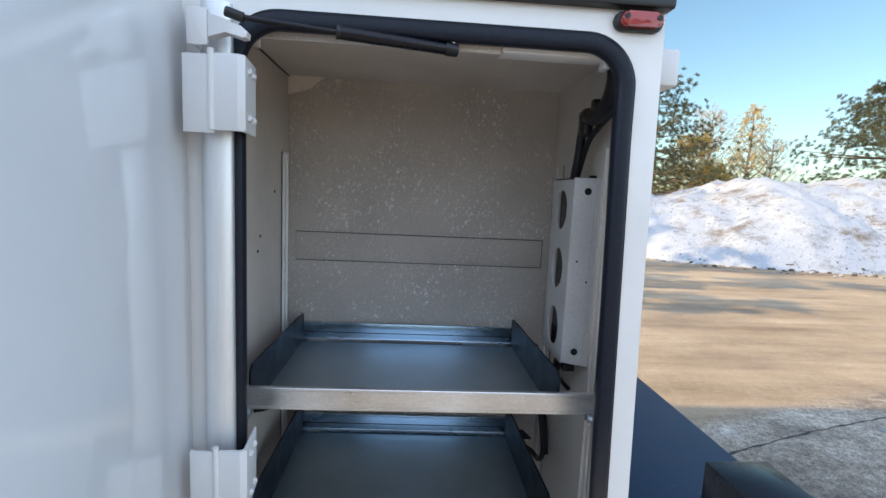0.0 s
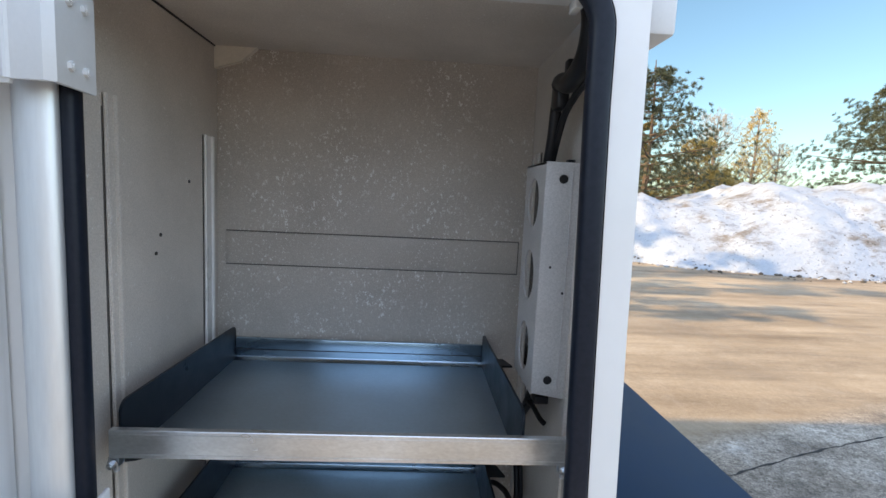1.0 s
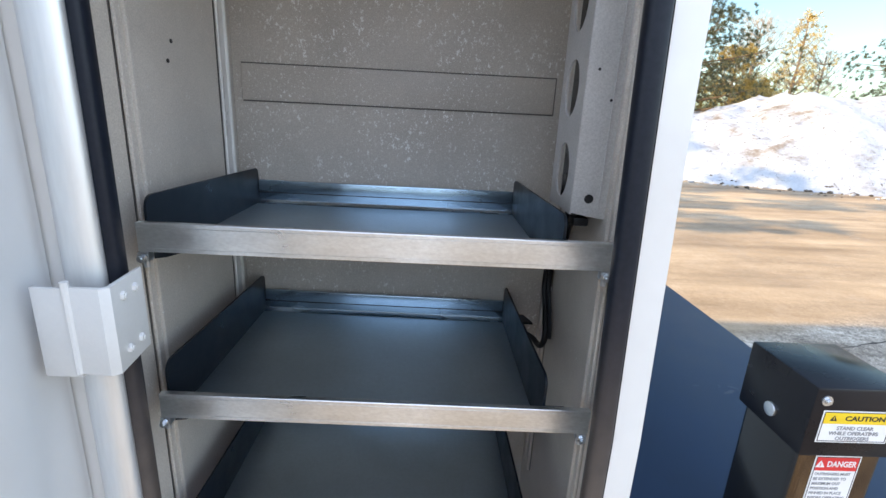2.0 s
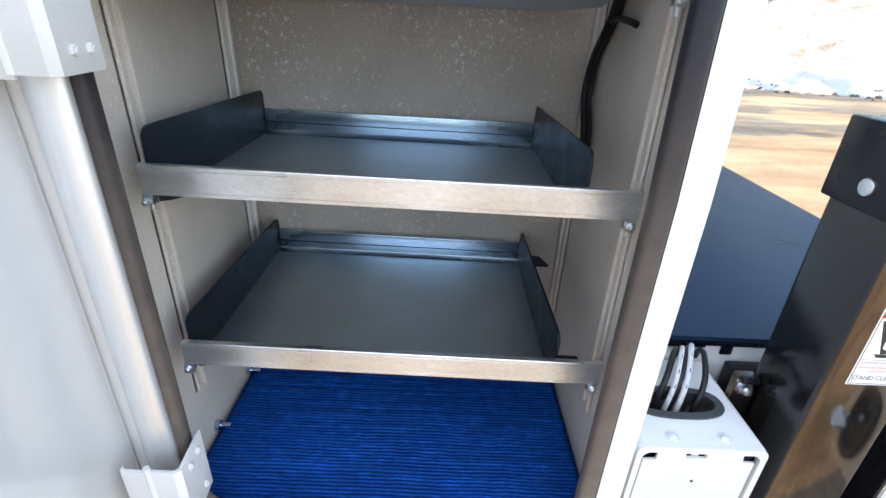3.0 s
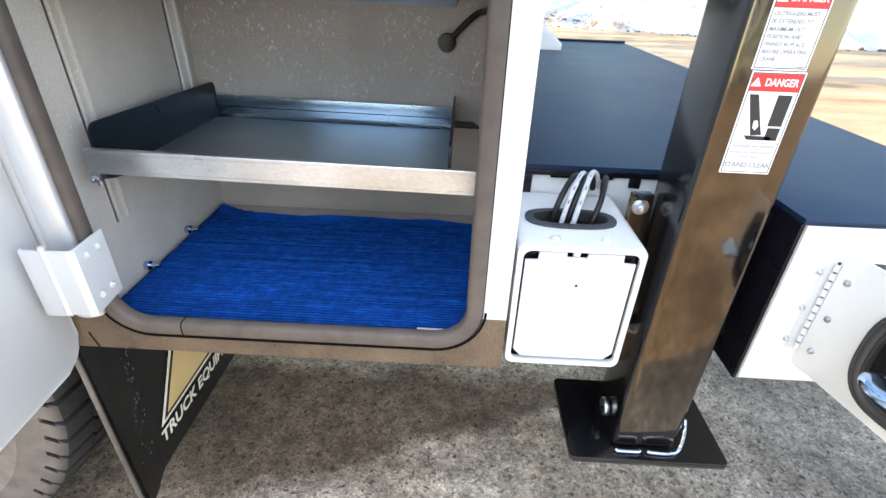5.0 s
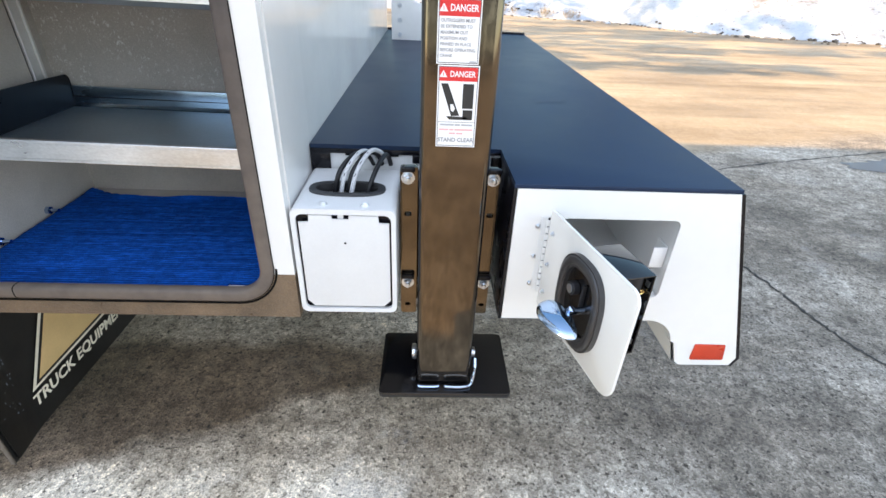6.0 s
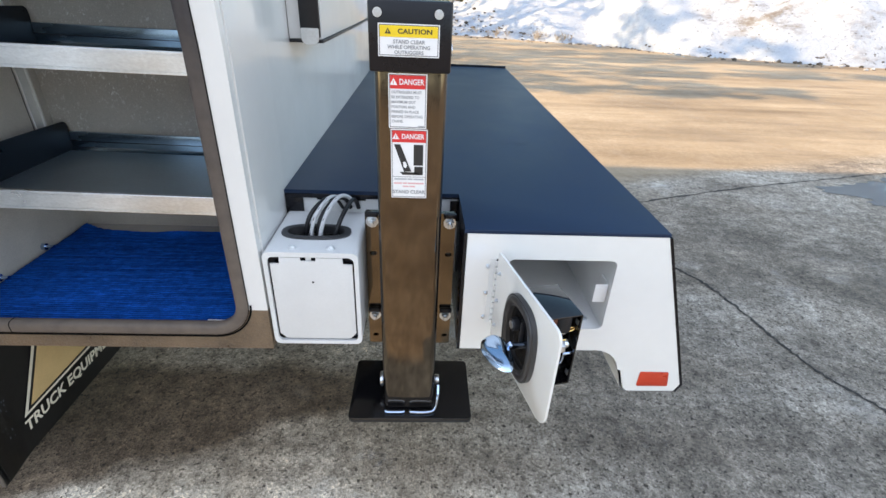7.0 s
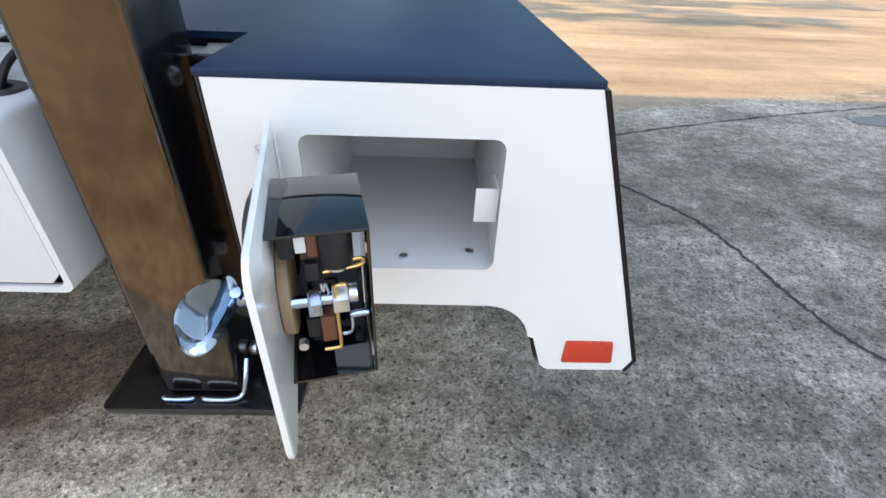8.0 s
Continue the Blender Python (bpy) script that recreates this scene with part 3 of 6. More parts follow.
def loop_profile(path, profile, axis="y", bm=None):
    """A profile (outward, along axis) run round a closed outline in the x,z plane."""
    own = bmesh.new()
    n = len(path)
    rows = []
    for i in range(n):
        a, b = Vector(path[i - 1]), Vector(path[(i + 1) % n])
        t = (b - a).normalized()
        out = Vector((t.y, -t.x))
        rows.append([own.verts.new((path[i][0] + out.x * u, v, path[i][1] + out.y * u)) for u, v in profile])
    k = len(profile)
    for i in range(n):
        a, b = rows[i], rows[(i + 1) % n]
        for j in range(k):
            own.faces.new((a[j], b[j], b[(j + 1) % k], a[(j + 1) % k]))
    return joined(bm, own)


def lettering(text, size, m, align="CENTER", bold=0.0, wide=1.0):
    """The built-in font as a mesh in the plane x,y of the pose m."""
    cu = bpy.data.curves.new("lettering", "FONT")
    cu.body = text
    cu.size = size
    cu.align_x = align
    cu.align_y = "CENTER"
    cu.offset = bold
    cu.extrude = 0.0002
    cu.resolution_u = 3
    ob = bpy.data.objects.new("lettering_tmp", cu)
    me = bpy.data.meshes.new_from_object(ob)
    bm = bmesh.new()
    bm.from_mesh(me)
    bpy.data.objects.remove(ob)
    bpy.data.meshes.remove(me)
    bpy.data.curves.remove(cu)
    return turned(bm, m @ Matrix.Diagonal((wide, 1, 1, 1)))


# ---- ground, snow, unseen shade block ----
bm = bmesh.new()
for q in ((-500, 700, -400, 900),):
    vs = [bm.verts.new(p) for p in ((q[0], q[2], 0), (q[1], q[2], 0), (q[1], q[3], 0), (q[0], q[3], 0))]
    bm.faces.new(vs)
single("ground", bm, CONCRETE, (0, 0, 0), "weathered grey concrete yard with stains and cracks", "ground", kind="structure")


def crack(pts, width, seed):
    rnd = random.Random(seed)
    line = spline([(x, y, 0) for x, y in pts], 14)
    own = bmesh.new()
    rows = []
    for i, p in enumerate(line):
        t = (line[min(i + 1, len(line) - 1)] - line[max(i - 1, 0)]).normalized()
        s = Vector((-t.y, t.x, 0))
        w = width * (0.35 + 0.9 * rnd.random() ** 1.5)
        o = s * rnd.uniform(-1, 1) * width * 0.7
        rows.append([own.verts.new(p + o + s * w + Vector((0, 0, 0.003))), own.verts.new(p + o - s * w + Vector((0, 0, 0.003)))])
    for a, b in zip(rows, rows[1:]):
        own.faces.new((a[0], b[0], b[1], a[1]))
    return own


single("ground_crack", crack([(2.30, 1.62), (2.50, 1.345), (2.585, 1.19), (2.64, 0.96), (2.67, 0.75), (2.72, 0.52), (2.82, 0.325), (2.93, 0.05), (3.05, -0.4)], 0.009, 3),
       CRACK, (2.6, 0.8, 0), "dark jagged crack across the concrete", "crack", kind="structure", smooth=0)
single("ground_crack", crack([(1.9, 2.05), (2.75, 2.355), (3.6, 2.67), (4.54, 2.945), (5.4, 3.2), (6.6, 3.5)], 0.011, 5),
       CRACK, (3.6, 2.7, 0), "dark joint running across the concrete", "crack", kind="structure", smooth=0)


def puddle(cx, cy, rx, ry, seed):
    own = bmesh.new()
    rim = []
    for i in range(240):
        a = 2 * math.pi * i / 240
        e = Vector((math.cos(a), math.sin(a), 0))
        q = 1 + 0.55 * noise.noise(e * 1.4 + Vector((seed, 0, seed))) + 0.30 * noise.noise(e * 4.0 + Vector((0, seed, 1))) + 0.14 * noise.noise(e * 13.0)
        rim.append(own.verts.new((cx + rx * q * e.x, cy + ry * q * e.y, 0.004)))
    own.faces.new(rim)
    return own


single("puddle", puddle(5.45, 2.45, 0.90, 0.60, 2.0), WATER, (5.1, 2.4, 0), "shallow meltwater puddle on the concrete", "puddle", kind="structure", smooth=0)


def smooth_line(x, knots):
    for (a, u), (b, v) in zip(knots, knots[1:]):
        if x <= b:
            t = max(0.0, min(1.0, (x - a) / (b - a)))
            t = t * t * (3 - 2 * t)
            return u + (v - u) * t
    return knots[-1][1]


BANK_FOOT = [(-45, 20), (-2, 17.8), (2, 17.3), (6, 15.9), (9.3, 13.1), (13, 12.1), (22, 12.2), (65, 18)]


def snow_bank():
    own = bmesh.new()
    nx, ny = 520, 120
    rows = []
    for i in range(nx + 1):
        x = -45 + 110 * i / nx
        foot = smooth_line(x, BANK_FOOT)
        foot += 0.35 * noise.noise(Vector((x * 0.5, 3.1, 0)))
        top = smooth_line(x, [(-45, 0.9), (2.4, 0.95), (4.2, 1.8), (7.5, 2.4), (10.5, 2.25), (13.5, 2.75), (18, 3.1), (65, 3.0)])
        row = []
        for j in range(ny + 1):
            d = 22 * (j / ny) ** 1.6
            y = foot + d
            up = min(1.0, d / 4.6)
            h = top * (1 - (1 - up) ** 2.1)
            if d > 5:
                h -= 0.10 * (d - 5)
            n = noise.fractal(Vector((x * 0.42, y * 0.42, 0.7)), 0.9, 2.1, 7)
            n2 = noise.fractal(Vector((x * 1.9, y * 1.9, 4.7)), 1.0, 2.0, 3)
            h += min(1.0, d / 1.5) * (0.36 * n + 0.11 * n2)
            row.append(own.verts.new((x, y, max(h, -0.02) if j else -0.03)))
        rows.append(row)
    for a, b in zip(rows, rows[1:]):
        for j in range(ny):
            own.faces.new((a[j], b[j], b[j + 1], a[j + 1]))
    return own


single("snow_bank", snow_bank(), SNOW, (10, 12, 0), "long ploughed bank of dirty old snow", "snow bank", kind="structure", smooth=70)


# unseen block placed to cast the shade over truck and yard
def shade_block():
    ob = thing("building", (-9, 0.5, 0), "unseen tall tan block added to cast shade over the yard", "building", kind="structure")
    part("wall", box(-12.0, -7.5, -0.94, 2.55, 0, 7.0), SHADE_BLOCK, ob)
    part("roof", prism([(-0.97, 6.95), (2.58, 6.95), (2.58, 7.05), (0.80, 7.7), (-0.97, 7.05)], "x", -12.1, -7.4), SHADE_BLOCK, ob)
    return ob


shade_block()


# ---- truck body ----
FY = -0.088                                    # outer face of the body side
WC = (-0.640, 0.490)                           # wheel centre: x, z
OP = (0.018, 0.645, 0.668, 2.123)              # opening: x, x, z, z
truck = thing("service_truck", (0.0, 1.1, 0.0), "white service truck body with an open side compartment", "truck")


def cut(bm, z, keep_above):
    bmesh.ops.bisect_plane(bm, geom=bm.verts[:] + bm.edges[:] + bm.faces[:], plane_co=(0, 0, z), plane_no=(0, 0, 1), clear_inner=keep_above, clear_outer=not keep_above)
    edges = [e for e in bm.edges if e.is_boundary]
    if edges:
        bmesh.ops.holes_fill(bm, edges=edges, sides=60)
    return bm


def tapered(bm):
    """The rear post narrows towards the roof."""
    for z in (1.25, 1.7):
        bmesh.ops.bisect_plane(bm, geom=bm.verts[:] + bm.edges[:] + bm.faces[:], plane_co=(0, 0, z), plane_no=(0, 0, 1))
    for v in bm.verts:
        w = max(0.0, min(1.0, (v.co.x - 0.35) / 0.25)) * max(0.0, 1 - max(0.0, v.co.y + 0.066) / 0.2)
        v.co.x -= 0.0215 * w * max(0.0, min(1.0, (v.co.z - 1.25) / 0.75))
    return bm


def face_ring():
    arch = fillet(WC, 0.560, 117.6, 13.2, 14)
    outer = [(-0.9, 2.170), (-0.9, arch[0][1])] + arch[1:-1] + [(arch[-1][0], 0.617), (0.700, 0.617), (0.700, 2.170)]
    return plate(outer, [round_rect(*OP, 0.066, 8)], "y", FY, FY + 0.022)


part("side_panel", tapered(cut(face_ring(), 0.724, True)), WHITE, truck, "glossy white painted side panel")
part("lower_band", cut(face_ring(), 0.724, False), TEXTURED, truck, "dark textured protective coating along the bottom")
part("panel_seam", prism([(-0.034, 0.651), (-0.0315, 0.651), (-0.0225, 0.618), (-0.025, 0.618)], "y", FY - 0.0012, FY - 0.0002), GAP_AND_SHADOW, truck)
part("rear_panel", tapered(box(0.695, 0.703, FY + 0.0225, 0.13, 0.62, 2.17)), WHITE, truck, "glossy white rear wall")
part("rear_panel", box(0.695, 0.703, 0.1302, 2.32, 0.62, 2.17), WHITE, truck, "glossy white rear wall")
part("roof_panel", box(-2.4, 0.678, FY, 2.40, 2.171, 2.18), WHITE, truck)
part("roof_trim", box(-2.4, 0.684, FY - 0.022, FY + 0.03, 2.172, 2.196, 0.005), BLACK_PLASTIC, truck, "black roof edge trim")
part("front_body", prism([(-2.4, 0.62), (-2.4, 2.17), (-0.901, 2.17)] + fillet(WC, 0.560, 117.8, 166.6, 8), "y", FY, 2.40), WHITE, truck)
part("wheel_well", prism(fillet(WC, 0.572, 14.0, 166.0, 20) + fillet(WC, 0.562, 166.0, 14.0, 20), "y", FY + 0.023, 0.49), BLACK_SATIN, truck, "dark wheel well")
part("body_core", box(-0.9, 0.693, 0.50, 2.39, 0.75, 2.165), BLACK_SATIN, truck)

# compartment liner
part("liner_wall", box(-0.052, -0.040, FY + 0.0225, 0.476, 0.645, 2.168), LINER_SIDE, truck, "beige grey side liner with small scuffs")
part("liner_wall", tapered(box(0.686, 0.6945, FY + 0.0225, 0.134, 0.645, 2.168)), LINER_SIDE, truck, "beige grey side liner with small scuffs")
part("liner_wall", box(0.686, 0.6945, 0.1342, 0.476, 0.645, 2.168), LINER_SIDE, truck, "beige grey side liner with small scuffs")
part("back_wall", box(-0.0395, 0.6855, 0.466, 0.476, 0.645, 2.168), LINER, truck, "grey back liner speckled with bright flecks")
part("liner_ceiling", tapered(box(-0.0395, 0.6935, FY + 0.0225, 0.4655, 2.160, 2.168)), LINER_SIDE, truck, "beige ceiling liner")
part("floor_pan", box(-0.0395, 0.6855, FY + 0.0225, 0.4655, 0.640, 0.650), LINER_SIDE, truck)
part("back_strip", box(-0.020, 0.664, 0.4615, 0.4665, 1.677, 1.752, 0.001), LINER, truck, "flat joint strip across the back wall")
part("seam", tube([(-0.0388, -0.055, 2.1588), (-0.0388, 0.465, 2.1588)], 0.0022, 6), BLACK_PLASTIC, truck)
for z in (1.6755, 1.7535):
    part("seam", box(-0.020, 0.666, 0.4640, 0.4662, z - 0.0013, z + 0.0013), SEAM_AND_SHADE, truck)
part("seam", box(0.6645, 0.6668, 0.4640, 0.4662, 1.6755, 1.7535), SEAM_AND_SHADE, truck)
part("corner_gusset", prism([(-0.04, 2.160), (0.052, 2.160), (0.018, 2.130), (-0.04, 2.112)], "y", 0.452, 0.466), SEALANT, truck, "pale sealed corner")


def rail(x, y0, y1, z0, z1, side):
    """A slotted mounting rail with two lips."""
    own = bmesh.new()
    w = 0.008 * side
    box(min(x, x + w * 0.35), max(x, x + w * 0.35), y0, y1, z0, z1, bm=own)
    box(min(x, x + w), max(x, x + w), y0, y0 + 0.007, z0, z1, 0.0012, bm=own)
    box(min(x, x + w), max(x, x + w), y1 - 0.007, y1, z0, z1, 0.0012, bm=own)
    return own


part("mounting_rail", rail(-0.040, 0.070, 0.100, 0.79, 1.98, 1), LINER_SIDE, truck)
# only this rail is coloured paler than the other three
part("mounting_rail", rail(-0.040, 0.392, 0.434, 0.79, 1.96, 1), RAIL_GREY, truck)
part("mounting_rail", tapered(rail(0.686, 0.060, 0.094, 0.79, 1.98, -1)), LINER_SIDE, truck)
part("mounting_rail", rail(0.686, 0.380, 0.424, 0.79, 1.96, -1), LINER_SIDE, truck)
# shadow lines beside the rail lips, drawn as grey strips
for x, y0, y1 in ((-0.0396, 0.392, 0.434), (-0.0396, 0.070, 0.100), (0.6846, 0.380, 0.424)):
    for y in (y0 - 0.0018, y1 + 0.0004):
        part("rail_lip_shade", box(x, x + 0.0010, y, y + 0.0014, 0.79, 1.96), SEAM_AND_SHADE, truck)

# door gasket, with a butt joint in its lower run
def dense(path, step=0.08):
    out = []
    for a, b in zip(path, path[1:] + path[:1]):
        n = max(1, int(math.hypot(b[0] - a[0], b[1] - a[1]) / step))
        out += [(a[0] + (b[0] - a[0]) * i / n, a[1] + (b[1] - a[1]) * i / n) for i in range(n)]
    return out


seal_path = dense(round_rect(OP[0] + 0.002, OP[1] + 0.0005, OP[2] + 0.004, OP[3] - 0.002, 0.066, 10))
prof = oval(0.0015, -0.0820, 0.0145, 0.0130, 18, 3.0)
gasket = part("gasket", tapered(loop_profile(seal_path, prof)), GASKET, truck, "black hollow rubber door gasket", 60)
part("gasket_joint", prism(oval(-0.0820, 0.6705, 0.0133, 0.0148, 18, 3.0), "x", 0.1414, 0.1436), GAP_AND_SHADOW, gasket)
part("gasket_gap", tapered(loop_profile(seal_path, [(0.0130, FY - 0.0020), (0.0158, FY - 0.0020), (0.0158, FY + 0.001), (0.0130, FY + 0.001)])), GAP_AND_SHADOW, gasket, "dark gap behind the gasket")
low_gap = loop_profile(seal_path, [(0.0178, FY - 0.0016), (0.0218, FY - 0.0016), (0.0218, FY + 0.001), (0.0178, FY + 0.001)])
bmesh.ops.delete(low_gap, geom=[f for f in low_gap.faces if f.calc_center_median().z > 0.75], context="FACES")
part("gasket_gap", low_gap, GAP_AND_SHADOW, gasket, "dark gap below the gasket")

# marker lamp at the top rear corner
lamp = part("marker_light", prism(round_rect(0.594, 0.671, 2.139, 2.168, 0.013, 6), "y", FY - 0.010, FY, 0.002), BLACK_PLASTIC, truck, "red oval marker lamp on a dark base")
part("lens", prism(round_rect(0.600, 0.665, 2.143, 2.164, 0.010, 6), "y", FY - 0.024, FY - 0.009, 0.004), RED_LENS, lamp, "red lens")
for x in (0.607, 0.658):
    part("screw_hole", cyl((x, FY - 0.0255, 2.156), (x, FY - 0.020, 2.156), 0.0042, 12), BLACK_PLASTIC, lamp)
part("rear_work_light", box(0.7035, 0.748, -0.020, 0.10, 2.080, 2.143, 0.006), WHITE_MATT, truck, "small white lamp housing")

# rear access door, seen edge on
rear_door = part("rear_door", box(0.7035, 0.784, 0.312, 1.75, 1.236, 2.02, 0.004), WHITE, truck, "white rear door panel")
part("edge_seal", box(0.735, 0.781, 0.298, 0.3115, 1.240, 2.02, 0.004), BLACK_PLASTIC, rear_door)
part("edge_seal", box(0.704, 0.7855, 0.3125, 1.75, 1.228, 1.2355, 0.002), BLACK_PLASTIC, rear_door)
part("end_cap", prism(round_rect(0.737, 0.779, 1.226, 1.262, (0.003, 0.003, 0.015, 0.015), 5), "y", 0.2945, 0.2975), ZINC, rear_door)

# ---- compartment door, standing open ----
def swung(bm):
    return turned(bm, Matrix.Translation((-0.049, -0.092, 0)) @ pose(0, 0, 0, 0, 0, 4.0) @ Matrix.Translation((0.049, 0.092, 0)))


door = part("door", swung(prism(round_rect(-0.76, -0.093, 0.600, 2.160, (0.05, 0.02, 0.02, 0.05), 6), "x", -0.094, -0.049, 0.005)), DOOR_WHITE, truck, "white compartment door swung fully open")
part("corner_trim", prism(oval(-0.0005, -0.1005, 0.0230, 0.0140, 36), "z", 0.705, 2.135), TRIM_BRIGHT, truck, "rounded bright metal corner trim")


def hinge(z0, z1):
    """A formed hinge: leaf on the door, wrap-round strap and bolted leaf."""
    mid = [(0.0455, -0.072), (0.0545, -0.144), (0.046, -0.1505), (0.012, -0.148)]
    strap = [(0.0415, -0.0725), (0.0495, -0.141), (0.045, -0.1455), (0.012, -0.1435)]
    h = part("hinge", prism(mid + strap[::-1], "z", z0, z1, 0.0008), WHITE_MATT, truck, "white painted formed strap hinge")
    leaf = [(0.012, -0.1478), (-0.026, -0.1478), (-0.030, -0.1460), (-0.031, -0.1390), (-0.0275, -0.1390), (-0.0275, -0.1438), (0.012, -0.1437)]
    part("leaf", prism(leaf, "z", z0 - 0.004, z1 - 0.002, 0.0006), WHITE_MATT, h)
    part("ridge", cyl((0.009, -0.147, z0 + 0.001), (0.009, -0.147, z1 + 0.006), 0.0045, 10), WHITE_MATT, h)
    for dy, dz in ((0.0, 0.2), (0.028, 0.2), (0.0, 0.83), (0.028, 0.83)):
        y = -0.122 + dy
        x = 0.0525 + (y + 0.144) * (0.0455 - 0.0545) / 0.072
        part("bolt_head", bolt((x - 0.0005, y, z0 + (z1 - z0) * dz), (1, 0.12, 0), 0.0055, 0.0045, washer=False), WHITE_MATT, h)
    return h


for z0, z1 in ((0.738, 0.853), (1.366, 1.471), (1.950, 2.054)):
    hinge(z0, z1)

# gas strut across the top of the opening
strut = part("gas_strut", cyl((0.178, -0.1175, 2.1005), (0.338, -0.0815, 2.0985), 0.0092, 18, bevel=0.002), BLACK_SATIN, truck, "black gas strut")
part("rod", cyl((0.050, -0.1470, 2.1030), (0.183, -0.1165, 2.1004), 0.0040, 12), BLACK_SATIN, strut)
part("collar", cyl((0.174, -0.1184, 2.1006), (0.180, -0.1170, 2.1005), 0.0098, 18, bevel=0.001), BLACK_PLASTIC, strut)
part("end_fitting", cyl((0.030, -0.1515, 2.1085), (0.054, -0.1462, 2.1022), 0.0070, 14, bevel=0.002), BLACK_PLASTIC, strut)
part("ball_joint", cyl((0.347, -0.0795, 2.0955), (0.347, -0.0795, 2.1160), 0.006, 12), ZINC, strut)
part("end_fitting", cyl((0.334, -0.0824, 2.0985), (0.355, -0.0778, 2.0982), 0.0105, 14, bevel=0.003), BLACK_PLASTIC, strut)
part("strut_bracket", prism(round_rect(-0.0215, 0.006, 2.063, 2.112, 0.004, 4), "y", -0.1500, -0.1450, 0.001), WHITE_MATT, door, "white strut bracket plate")
part("strut_bracket", prism([(0.0062, 2.106), (0.028, 2.0995), (0.050, 2.0915), (0.059, 2.084), (0.058, 2.0765), (0.050, 2.0750), (0.030, 2.0830), (0.0062, 2.0720)], "y", -0.1500, -0.1320, 0.0015), WHITE_MATT, door, "white strut bracket arm")
part("strut_bracket", box(-0.0215, -0.0165, -0.1448, -0.1100, 2.066, 2.110, 0.001), WHITE_MATT, door)

part("header_flange", box(0.6015, 0.655, -0.0655, -0.0560, 2.108, 2.159), LINER_SIDE, truck)
part("header_flange", box(-0.038, 0.425, -0.0655, -0.0560, 2.101, 2.159), LINER_SIDE, truck, "beige header flange")
part("header_tab", box(0.030, 0.048, -0.060, -0.052, 2.088, 2.125, 0.001), LINER_SIDE, truck)

# light strip under the header
strip = part("strip_light", box(0.427, 0.600, -0.0660, -0.026, 2.1035, 2.122, 0.003), WHITE_MATT, truck, "unlit white strip light")
part("end_bracket", box(0.5995, 0.609, -0.0555, -0.030, 2.092, 2.118, 0.001), WHITE_MATT, strip)

# small bolts through the side liner
for y in (0.105, 0.270):
    b = part("through_bolt", cyl((-0.040, y, 0.671), (-0.008, y, 0.672), 0.0048, 10), CHROME_SKY_TINT, truck)
    part("nut", cyl((-0.0395, y, 0.671), (-0.030, y, 0.671), 0.0105, 6), CHROME_SKY_TINT, b)
for y, z in ((0.221, 1.762), (0.205, 1.73), (0.33, 1.86)):
    part("rivet_hole", cyl((-0.0405, y, z), (-0.0385, y, z), 0.0035, 10), BLACK_PLASTIC, truck)


